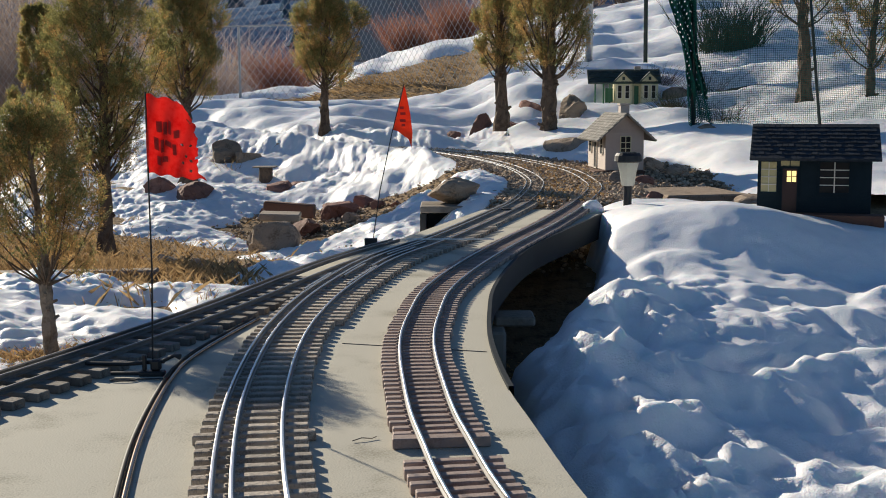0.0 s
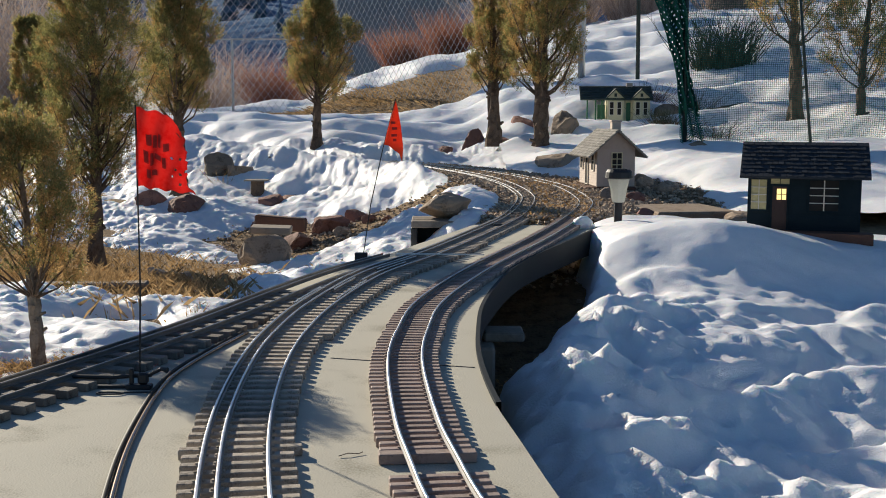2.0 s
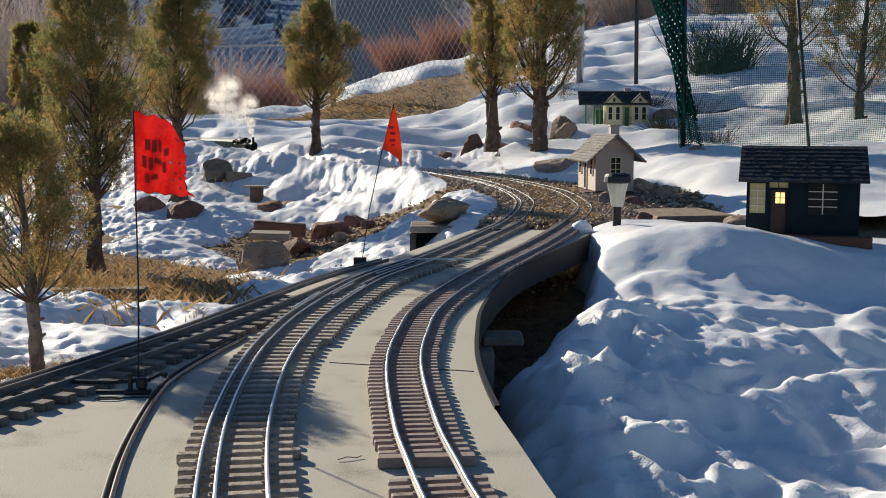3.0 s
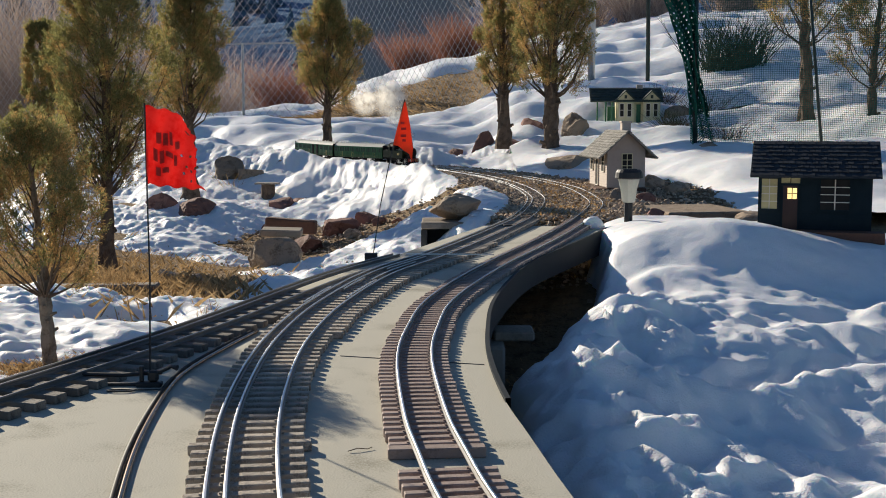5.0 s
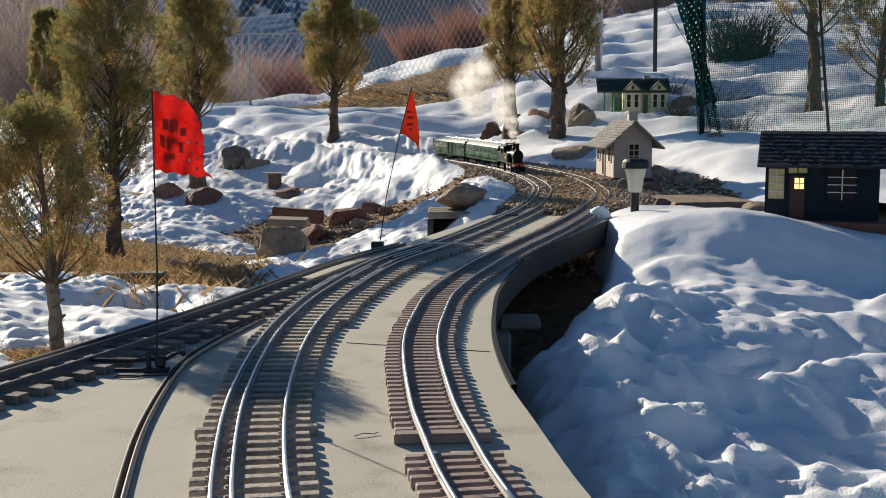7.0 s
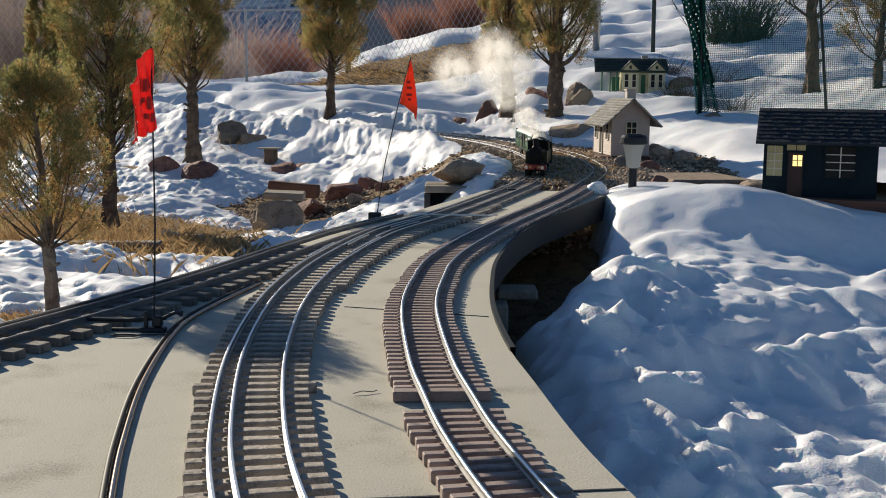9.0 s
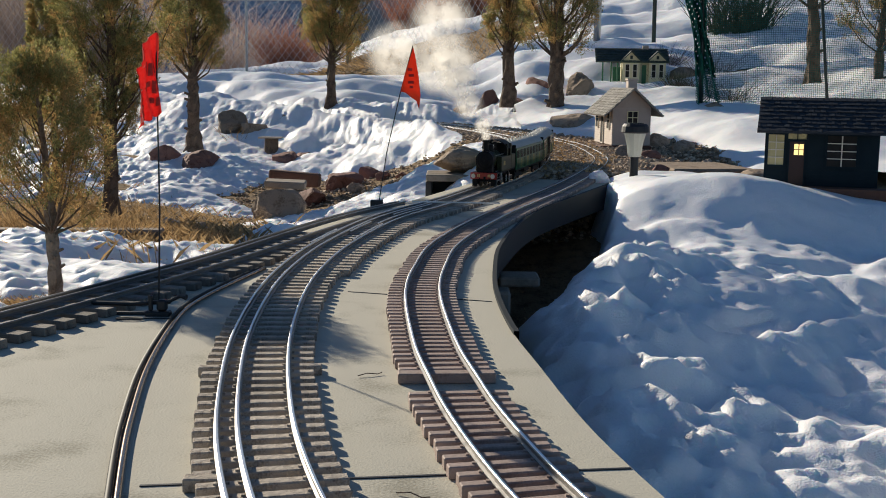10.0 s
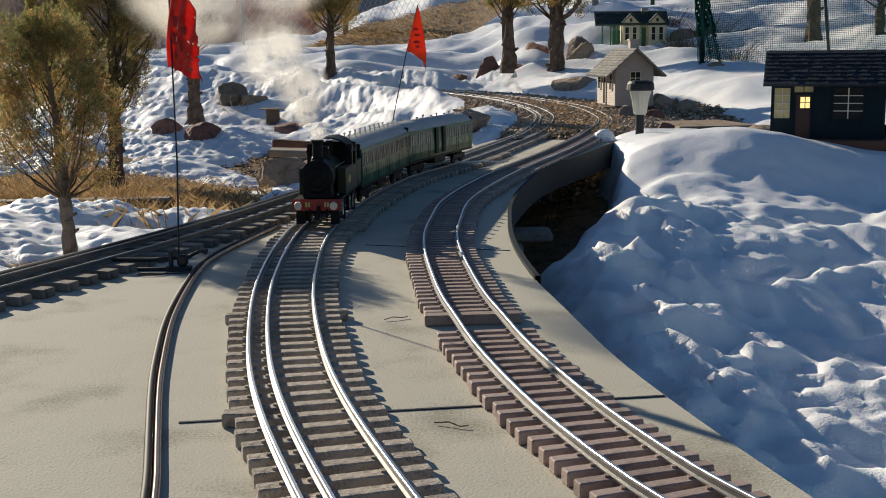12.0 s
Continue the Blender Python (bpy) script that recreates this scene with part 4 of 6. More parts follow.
BS, RS = "rough brown sandstone block", "rough red sandstone block"
STONES = ((0.475, 4.38, 0.20, 0.16, 0.11, M_STONE, BS + " beside the track"), (0.395, 4.62, 0.13, 0.10, 0.07, M_STONE, BS + " beside the track"),
          (0.465, 2.62, 0.10, 0.09, 0.055, M_STONE, BS + " behind the lamp"), (0.60, 2.75, 0.20, 0.16, 0.07, M_STONE, BS + " by the path"), (0.78, 2.9, 0.13, 0.12, 0.06, M_STONE, BS + " by the path"),
          (-0.93, 4.95, 0.17, 0.13, 0.12, M_STONE, BS + " in the snow"), (-0.82, 4.9, 0.12, 0.10, 0.10, M_STONE, BS + " in the snow"), (-0.72, 5.0, 0.07, 0.06, 0.08, M_STONE, BS + " in the snow"), (-1.02, 4.2, 0.12, 0.1, 0.10, M_RED_STONE, RS + " half under snow"), (-0.9, 4.15, 0.16, 0.12, 0.08, M_RED_STONE, RS + " half under snow"),
          (-0.62, 4.4, 0.12, 0.1, 0.06, M_RED_STONE, RS + " half under snow"), (-0.56, 4.45, 0.09, 0.09, 0.05, M_RED_STONE, RS + " half under snow"), (-0.36, 3.9, 0.12, 0.1, 0.075, M_RED_STONE, RS + " among gravel"), (-0.44, 3.7, 0.11, 0.1, 0.07, M_RED_STONE, RS + " among gravel"), (-0.28, 4.0, 0.09, 0.07, 0.05, M_RED_STONE, RS + " among gravel"), (-0.58, 4.0, 0.1, 0.08, 0.05, M_RED_STONE, RS + " among gravel"),
          (0.19, 5.55, 0.13, 0.12, 0.17, M_RED_STONE, RS + " behind the trees"), (0.08, 5.6, 0.16, 0.12, 0.10, M_RED_STONE, RS + " behind the trees"), (0.42, 5.5, 0.2, 0.14, 0.12, M_RED_STONE, RS + " behind the trees"), (0.60, 5.35, 0.15, 0.14, 0.17, M_STONE, BS + " behind the trees"), (0.33, 5.4, 0.15, 0.1, 0.06, M_RED_STONE, RS + " behind the trees"),
          (1.13, 5.65, 0.2, 0.14, 0.10, M_STONE, BS + " beside the cream house"), (0.98, 4.25, 0.1, 0.1, 0.09, M_STONE, BS + " at the foot of the net"), (1.06, 4.2, 0.09, 0.08, 0.07, M_RED_STONE, RS + " at the foot of the net"),
          (0.66, 3.75, 0.1, 0.08, 0.05, M_STONE, BS + " beside the hut"), (0.72, 3.6, 0.08, 0.07, 0.04, M_STONE, BS + " beside the hut"), (-0.76, 2.15, 0.07, 0.06, 0.05, M_STONE, BS + " among dry grass"), (-0.62, 2.1, 0.05, 0.05, 0.035, M_STONE, BS + " among dry grass"))
for i, (x, y, sx, sy, sz, m, lab) in enumerate(STONES):
    build_stone(x, y, sx, sy, sz, 100 + i, m, lab, turn=i * 47 % 180)
build_stone(-0.478, 3.22, 0.135, 0.12, 0.120, 151, M_STONE, "tall jagged brown rock leaning beside the track", z=-0.150, turn=20, tilt=22)
for i, (x, y, r) in enumerate(((-0.58, 2.72, 0.05), (-0.50, 2.70, 0.04), (-0.66, 2.76, 0.055), (-0.44, 2.68, 0.035), (-0.30, 3.75, 0.05), (-0.22, 3.85, 0.04), (-0.40, 3.95, 0.055), (-0.15, 3.72, 0.035), (0.50, 3.30, 0.05), (0.58, 3.32, 0.04), (0.72, 3.2, 0.05), (0.53, 2.9, 0.045))):
    build_stone(x, y, r * 1.2, r, r * 0.8, 170 + i, M_RED_STONE if i % 2 else M_STONE, 'small broken stone among gravel', turn=i * 61)
build_stone(-0.425, 3.22, 0.04, 0.04, 0.04, 152, M_STONE, "small grey stone at the foot of a rock", z=-0.14)
build_stone(0.028, 2.86, 0.125, 0.09, 0.062, 153, M_STONE, "rounded brown rock lying on a timber ledge", z=0.030, turn=8)

M_PLANK_RED = material("red_brown_timber", [(0.07, 0.032, 0.02), (0.13, 0.06, 0.038)], 0.85, 0, 14, 160, 0.5, 0.003, vary=0.15)


def build_timber():
    ledge = empty("timber_ledge", pose(0.02, 2.86, -0.004), "low timber ledge with a dark hollow under it", "ledge")
    for n, (y, z) in enumerate(((-0.055, 0.0), (-0.005, 0.0), (0.045, 0.0))):
        bm = bmesh.new()
        box(bm, -0.075, 0.085, y - 0.023, y + 0.023, -0.012, 0.004, 0.002)
        part("plank", bm, M_WOOD, ledge)
    for x in (-0.068, 0.075):
        bm = bmesh.new()
        box(bm, x - 0.008, x + 0.008, -0.07, 0.06, -0.09, -0.0125, 0.002)
        part("block", bm, M_BLACK, ledge)
    # a black board stands in for the shade inside the hollow
    bm = bmesh.new()
    box(bm, -0.06, 0.067, 0.03, 0.05, -0.09, -0.0125, 0.001)
    part("back_board", bm, M_BLACK, ledge)
    seat = empty("plank_seat", pose(-0.468, 3.32, -0.076, 0, 2, 4), "weathered plank laid over a rock", "plank")
    bm = bmesh.new()
    box(bm, -0.060, 0.056, -0.05, 0.05, -0.010, 0.010, 0.003)
    part("board", bm, M_WOOD, seat)
    old = empty("timber_edging", pose(-0.485, 3.60, -0.074, 0, 4, -8), "red-brown timber lying on the ground", "timber")
    bm = bmesh.new()
    box(bm, -0.075, 0.085, -0.02, 0.02, -0.03, 0.012, 0.004)
    part("beam", bm, M_PLANK_RED, old)
    edge = empty("timber_edging", pose(-0.90, 2.26, -0.088, 0, 0, 5), "grey timber edging along a dry bed", "timber")
    for x in (-0.3, 0.13):
        bm = bmesh.new()
        box(bm, x - 0.2, x + 0.2, -0.02, 0.02, -0.02, 0.012, 0.003)
        part("beam", bm, M_WOOD, edge)
    st = empty("stump_table", pose(-0.71, 4.62, -0.125), "small dark stump with a flat board on top", "stump")
    bm = bmesh.new()
    tube(bm, [(0, 0, -0.03), (0, 0, 0.03), (0.002, 0, 0.113)], [0.034, 0.029, 0.027], 12)
    part("stump", bm, M_BARK, st)
    bm = bmesh.new()
    box(bm, -0.047, 0.045, -0.038, 0.038, 0.113, 0.118, 0.001)
    part("board", bm, M_WOOD, st)
    pad = empty("stepping_slab", pose(0.64, 3.05, 0.010, 0, 0, 10), "flat pale brown slab beside the track", "slab")
    bm = bmesh.new()
    box(bm, -0.10, 0.12, -0.14, 0.12, -0.02, 0.004, 0.004)
    part("slab", bm, M_STONE, pad)


build_timber()


# ---- buildings ----
M_GREY_WALL = material("pale_grey_boards", [(0.42, 0.345, 0.29), (0.50, 0.42, 0.36)], 0.75, 0, 30, 300, 0.15, 0.001)
M_SHINGLE = material("grey_shingles", [(0.10, 0.095, 0.085), (0.17, 0.16, 0.14), (0.24, 0.225, 0.20)], 0.8, 0, 80, 500, 0.4, 0.001, vary=0.25)
M_DARK_SHINGLE = material("blue_black_shingles", [(0.014, 0.019, 0.026), (0.028, 0.035, 0.045)], 0.75, 0, 80, 500, 0.4, 0.001, 0.25, vary=0.16)
M_NAVY = material("dark_blue_boards", [(0.006, 0.014, 0.020), (0.011, 0.022, 0.030)], 0.75, 0, 40, 300, 0.15, 0.0008, 0.15)
M_CREAM = material("cream_boards", [(0.62, 0.56, 0.34), (0.70, 0.64, 0.42)], 0.7, 0, 30, 300, 0.1, 0.001)
M_GREEN = material("green_paint", [(0.03, 0.12, 0.06), (0.045, 0.16, 0.08)], 0.6, 0, 30, 300, 0.1, 0.001)
M_GREEN_ROOF = material("dark_green_shingles", [(0.02, 0.035, 0.028), (0.035, 0.055, 0.045)], 0.7, 0, 60, 400, 0.4, 0.001, vary=0.25)
M_TRIM = material("off_white_trim", [(0.66, 0.60, 0.50), (0.74, 0.68, 0.58)], 0.6, 0, 40, 300, 0.05, 0.0005)
M_LIT = glow("lamp_lit_blind", (1.0, 0.70, 0.26), 0.9)
M_BLIND = material("yellowed_blind", [(0.50, 0.42, 0.20), (0.58, 0.50, 0.26)], 0.8, 0, 40, 300, 0.05, 0.0005)
M_INSIDE = material("dark_interior", [(0.012, 0.011, 0.010), (0.02, 0.018, 0.016)], 0.9)
M_MAROON = material("maroon_door", [(0.020, 0.006, 0.005), (0.032, 0.009, 0.008)], 0.5)


def shingle_roof(house, name, x0, x1, y_eave, y_ridge, z_eave, z_ridge, mat, rows, thick=0.004, cols=18, seed=1):
    """A roof slope laid in courses; each course is a strip of single shingles."""
    rnd = random.Random(seed)
    slope = Vector((0, y_ridge - y_eave, z_ridge - z_eave))
    nrm = Vector((0, -slope.z, slope.y)).normalized()
    if nrm.z < 0:
        nrm = -nrm
    bm = bmesh.new()
    base = [Vector((x0, y_eave, z_eave)), Vector((x1, y_eave, z_eave)), Vector((x1, y_ridge, z_ridge)), Vector((x0, y_ridge, z_ridge))]
    lo = [bm.verts.new(p - nrm * thick) for p in base]
    hi = [bm.verts.new(p) for p in base]
    bm.faces.new(hi)
    bm.faces.new(lo[::-1])
    for i in range(4):
        bm.faces.new((lo[i], lo[(i + 1) % 4], hi[(i + 1) % 4], hi[i]))
    roof = part(name, bm, mat, house)
    verts, faces = [], []
    w = (x1 - x0) / cols
    for r in range(rows):
        shift = (r % 2) * 0.5
        for c in range(cols):
            a = x0 + max(0, c - shift) * w
            b = min(x1, x0 + (c + 1 - shift) * w) - w * 0.08
            if b <= a:
                continue
            f0, f1 = r / rows, min(1, (r + 1.12) / rows)
            lift = thick * rnd.uniform(0.35, 0.75)
            p = [Vector((a, 0, 0)) + base[0] * 1 - Vector((x0, 0, 0)) + slope * f0 + nrm * lift, Vector((b, 0, 0)) + base[0] - Vector((x0, 0, 0)) + slope * f0 + nrm * lift,
                 Vector((b, 0, 0)) + base[0] - Vector((x0, 0, 0)) + slope * f1 + nrm * 0.0004, Vector((a, 0, 0)) + base[0] - Vector((x0, 0, 0)) + slope * f1 + nrm * 0.0004]
            k = len(verts)
            verts += p + [p[0] - nrm * lift, p[1] - nrm * lift]
            faces += [(k, k + 1, k + 2, k + 3), (k + 4, k + 5, k + 1, k), (k + 4, k, k + 3), (k + 5, k + 2, k + 1)]
    tagged(data_part("shingles", verts, faces, mat, roof), kind="stuff")
    return roof


def window(house, x0, x1, z0, z1, y, cols, rows, frame_mat, back_mat, bar=0.0016, frame_w=0.004, glazed=True):
    """A framed window on a wall that faces -y: backing set in the wall, glass, and glazing bars."""
    win = part("window", framed(x0, x1, z0, z1, y, frame_w, 0.003), frame_mat, house)
    bm = bmesh.new()
    box(bm, x0, x1, y - 0.0012, y - 0.0004, z0, z1)
    part("backing", bm, back_mat, win)
    for c in range(1, cols):
        x = x0 + (x1 - x0) * c / cols
        bm = bmesh.new()
        box(bm, x - bar / 2, x + bar / 2, y - 0.0026, y - 0.0012, z0, z1)
        part("glazing_bar", bm, frame_mat, win)
    for r in range(1, rows):
        z = z0 + (z1 - z0) * r / rows
        bm = bmesh.new()
        box(bm, x0, x1, y - 0.0022, y - 0.0012, z - bar / 2, z + bar / 2)
        part("glazing_bar", bm, frame_mat, win)
    return win


def framed(x0, x1, z0, z1, y, w, d):
    bm = bmesh.new()
    box(bm, x0 - w, x0, y - d, y + 0.0015, z0 - w, z1 + w)
    box(bm, x1, x1 + w, y - d, y + 0.0015, z0 - w, z1 + w)
    box(bm, x0, x1, y - d, y + 0.0015, z1, z1 + w)
    box(bm, x0, x1, y - d, y + 0.0015, z0 - w, z0)
    return bm


def boards(house, x0, x1, z0, z1, y, pitch, mat, upright=False, proud=0.0016):
    """Lapped or upright boards on a wall that faces -y."""
    n = max(1, int(((x1 - x0) if upright else (z1 - z0)) / pitch))
    for i in range(n):
        bm = bmesh.new()
        if upright:
            a = x0 + (x1 - x0) * i / n
            box(bm, a, a + (x1 - x0) / n * 0.86, y - proud, y, z0, z1)
        else:
            a = z0 + (z1 - z0) * i / n
            h = (z1 - z0) / n
            prism(bm, [(y, a), (y - proud, a), (y - proud * 0.25, a + h * 0.96), (y, a + h * 0.96)], x0, x1, "x")
        part("board", bm, mat, house)


def build_dark_house():
    """Faces -y. Its front wall stands at y = 0 of its own space."""
    h = empty("station_house", pose(0.785, 2.44, 0.012, 0, 0, -17), "dark blue model station with lamplit door on snow", "model house")
    bm = bmesh.new()
    box(bm, -0.115, 0.115, 0.0, 0.15, 0.0, 0.128)
    part("wall", bm, M_NAVY, h)
    for side in (-0.113, 0.113):
        bm = bmesh.new()
        prism(bm, [(0.0, 0.128), (0.15, 0.128), (0.085, 0.184)], side - 0.002, side + 0.002, "x")
        part("gable", bm, M_NAVY, h)
    shingle_roof(h, "front_roof", -0.131, 0.131, -0.045, 0.088, 0.118, 0.188, M_DARK_SHINGLE, 9, 0.004, 22, 5)
    shingle_roof(h, "rear_roof", -0.131, 0.131, 0.20, 0.088, 0.118, 0.188, M_DARK_SHINGLE, 7, 0.004, 22, 6)
    boards(h, -0.115, 0.115, 0.004, 0.036, 0.0, 0.008, M_NAVY)
    bm = bmesh.new()
    box(bm, -0.135, 0.14, -0.05, 0.0, -0.02, 0.003, 0.001)
    part("platform", bm, M_PLANK_RED, h)
    window(h, -0.108, -0.076, 0.046, 0.110, 0.0, 2, 4, M_NAVY, M_BLIND)
    for c in (-0.092,):
        for k in range(1, 4):
            bm = bmesh.new()
            z = 0.046 + 0.064 * k / 4
            box(bm, -0.108, -0.076, -0.0032, -0.0024, z - 0.0009, z + 0.0009)
            part("glazing_bar", bm, M_TRIM, h)
        bm = bmesh.new()
        box(bm, c - 0.0009, c + 0.0009, -0.0036, -0.0033, 0.046, 0.110)
        part("glazing_bar", bm, M_TRIM, h)
    window(h, -0.068, -0.030, 0.101, 0.113, 0.0, 2, 1, M_NAVY, M_BLIND)
    door = part("door", framed(-0.064, -0.034, 0.004, 0.096, 0.0, 0.003, 0.004), M_NAVY, h)
    bm = bmesh.new()
    box(bm, -0.064, -0.034, -0.0016, 0.001, 0.004, 0.096)
    part("leaf", bm, M_MAROON, door)
    bm = bmesh.new()
    box(bm, -0.055, -0.036, -0.0026, -0.0018, 0.068, 0.091)
    part("lit_pane", bm, M_LIT, door, "glowing yellow pane")
    bm = bmesh.new()
    box(bm, -0.0464, -0.0446, -0.0034, -0.0026, 0.068, 0.091)
    box(bm, -0.055, -0.0466, -0.0034, -0.0026, 0.0788, 0.0802)
    box(bm, -0.0444, -0.036, -0.0034, -0.0026, 0.0788, 0.0802)
    part("glazing_bar", bm, M_NAVY, door)
    w = window(h, 0.012, 0.070, 0.046, 0.110, 0.0, 2, 4, M_NAVY, M_INSIDE)
    for k in range(1, 4):
        z = 0.046 + 0.064 * k / 4
        bm = bmesh.new()
        box(bm, 0.012, 0.070, -0.0034, -0.0024, z - 0.0009, z + 0.0009)
        part("glazing_bar", bm, M_TRIM, w)
    bm = bmesh.new()
    box(bm, 0.0398, 0.0422, -0.0042, -0.0035, 0.046, 0.110)
    part("glazing_bar", bm, M_TRIM, w)


def build_hut():
    """Gable end faces -y; the ridge runs back along y."""
    h = empty("waiting_hut", pose(0.566, 3.60, 0.034, 0, 0, 6), "pale grey boarded model hut with shingled gable roof", "model house")
    bm = bmesh.new()
    prism(bm, [(-0.06, 0.0), (0.06, 0.0), (0.06, 0.118), (0.0, 0.172), (-0.06, 0.118)], 0.0, 0.235, "y")
    part("wall", bm, M_GREY_WALL, h)
    boards(h, -0.06, 0.06, 0.002, 0.116, 0.0, 0.0075, M_GREY_WALL)
    boards(h, -0.045, 0.045, 0.118, 0.130, -0.0002, 0.0075, M_GREY_WALL, True)
    # the long side has boards too
    for i in range(15):
        bm = bmesh.new()
        a = 0.002 + i * 0.0077
        prism(bm, [(-0.06, a), (-0.0616, a), (-0.0604, a + 0.0073), (-0.06, a + 0.0073)], 0.001, 0.234, "y")
        part("board", bm, M_GREY_WALL, h)
    for side in (-1, 1):
        roof = empty_part("roof_slope", h, Matrix.Rotation(radians(90), 4, "Z"))
        # courses run along the ridge: built facing -y, then turned to face the long side
        if side < 0:
            roof.matrix_basis = Matrix.Translation((0, 0.115, 0)) @ Matrix.Rotation(radians(-90), 4, "Z")
        else:
            roof.matrix_basis = Matrix.Translation((0, 0.115, 0)) @ Matrix.Rotation(radians(90), 4, "Z")
        slope_on(roof, -0.142, 0.142, -0.094, 0.0, 0.092, 0.177, M_SHINGLE, 11, 24, 10 + side)
    bm = bmesh.new()
    box(bm, 0.004, 0.032, 0.07, 0.10, 0.14, 0.200, 0.001)
    box(bm, 0.001, 0.035, 0.067, 0.103, 0.200, 0.206, 0.001)
    part("chimney", bm, M_GREY_WALL, h)
    window(h, -0.013, 0.017, 0.050, 0.104, -0.002, 2, 3, M_CREAM, M_INSIDE, 0.0022, 0.0025)
    for y, z0, z1, kind in ((0.045, 0.05, 0.108, "window"), (0.125, 0.004, 0.108, "door"), (0.195, 0.05, 0.108, "window")):
        p = part(kind, side_frame(y, z0, z1), M_TRIM, h)
        bm = bmesh.new()
        box(bm, -0.0626, -0.0618, y - 0.016, y + 0.016, z0, z1)
        part("pane", bm, M_INSIDE, p)
        if kind == "window":
            bm = bmesh.new()
            box(bm, -0.0636, -0.0627, y - 0.016, y + 0.016, (z0 + z1) / 2 - 0.0012, (z0 + z1) / 2 + 0.0012)
            part("glazing_bar", bm, M_TRIM, p)
    bm = bmesh.new()
    box(bm, -0.098, 0.064, -0.008, 0.24, -0.03, -0.002, 0.002)
    part("platform", bm, M_PLANK_RED, h)


def side_frame(y, z0, z1):
    bm = bmesh.new()
    for a, b, c, d in ((y - 0.019, y - 0.016, z0, z1 + 0.003), (y + 0.016, y + 0.019, z0, z1 + 0.003), (y - 0.016, y + 0.016, z1, z1 + 0.003), (y - 0.016, y + 0.016, z0 - 0.003, z0)):
        box(bm, -0.0645, -0.0601, a, b, c, d)
    return bm


def empty_part(name, parent, m):
    bm = bmesh.new()
    box(bm, -0.142, 0.142, -0.003, 0.003, 0.168, 0.176)
    ob = part(name, bm, M_SHINGLE, parent)
    ob.matrix_basis = m
    return ob


def slope_on(roof, x0, x1, ye, yr, ze, zr, mat, rows, cols, seed):
    shingle_roof(roof, "slope", x0, x1, ye, yr, ze, zr, mat, rows, 0.004, cols, seed)


def build_cream_house():
    h = empty("cream_station", pose(0.90, 5.60, 0.222, 0, 0, -4), "cream and green model station with twin gables in snow", "model house")
    bm = bmesh.new()
    box(bm, -0.075, 0.135, 0.03, 0.22, 0.0, 0.118)
    part("wall", bm, M_CREAM, h)
    for x in (-0.03, 0.095):
        g = empty_gable(h, x)
        for k in (-0.018, 0.018):
            window(g, x + k - 0.0085, x + k + 0.0085, 0.032, 0.092, -0.001, 1, 2, M_TRIM, M_INSIDE, 0.002, 0.003)
        bm = bmesh.new()
        box(bm, x - 0.006, x + 0.006, -0.0028, -0.0005, 0.118, 0.134)
        part("gable_vent", bm, M_GREEN_ROOF, g)
        bm = bmesh.new()
        box(bm, x - 0.036, x + 0.036, -0.0035, -0.0005, 0.100, 0.105)
        part("fretwork", bm, M_GREEN, g)
    bm = bmesh.new()
    box(bm, 0.024, 0.044, 0.026, 0.0315, 0.002, 0.09)
    part("door", bm, M_GREEN, h)
    shingle_roof(h, "front_roof", -0.20, 0.15, -0.01, 0.12, 0.105, 0.172, M_GREEN_ROOF, 8, 0.005, 20, 31)
    shingle_roof(h, "rear_roof", -0.16, 0.15, 0.25, 0.12, 0.105, 0.172, M_GREEN_ROOF, 8, 0.005, 20, 32)
    bm = bmesh.new()
    box(bm, 0.03, 0.06, 0.105, 0.13, 0.16, 0.186, 0.001)
    part("chimney", bm, M_GREY_WALL, h)
    for x in (-0.165, -0.125, -0.095):
        bm = bmesh.new()
        box(bm, x - 0.0035, x + 0.0035, 0.005, 0.012, 0.0, 0.102)
        part("porch_post", bm, M_GREEN, h)
    bm = bmesh.new()
    box(bm, -0.115, -0.078, 0.031, 0.034, 0.0, 0.08)
    part("porch_door", bm, M_GREEN, h)
    bm = bmesh.new()
    box(bm, -0.18, 0.14, -0.005, 0.23, -0.05, 0.0)
    part("plinth", bm, M_STONE, h)


def empty_gable(h, x):
    bm = bmesh.new()
    prism(bm, [(x - 0.04, 0.0), (x + 0.04, 0.0), (x + 0.04, 0.112), (x, 0.150), (x - 0.04, 0.112)], 0.0, 0.12, "y")
    g = part("gable_wing", bm, M_CREAM, h)
    for s in (-1, 1):
        bm = bmesh.new()
        prism(bm, [(x, 0.158), (x, 0.151), (x + s * 0.050, 0.103), (x + s * 0.050, 0.110)], -0.012, 0.12, "y")
        part("gable_roof", bm, M_GREEN_ROOF, g)
    return g


build_dark_house()
build_hut()
build_cream_house()


# ---- garden lamp ----
M_LENS = material("frosted_ribbed_lens", [(0.62, 0.62, 0.56), (0.74, 0.74, 0.68)], 0.25, 0, 40, 300, 0.1, 0.001, 0.6, trans=0.5)


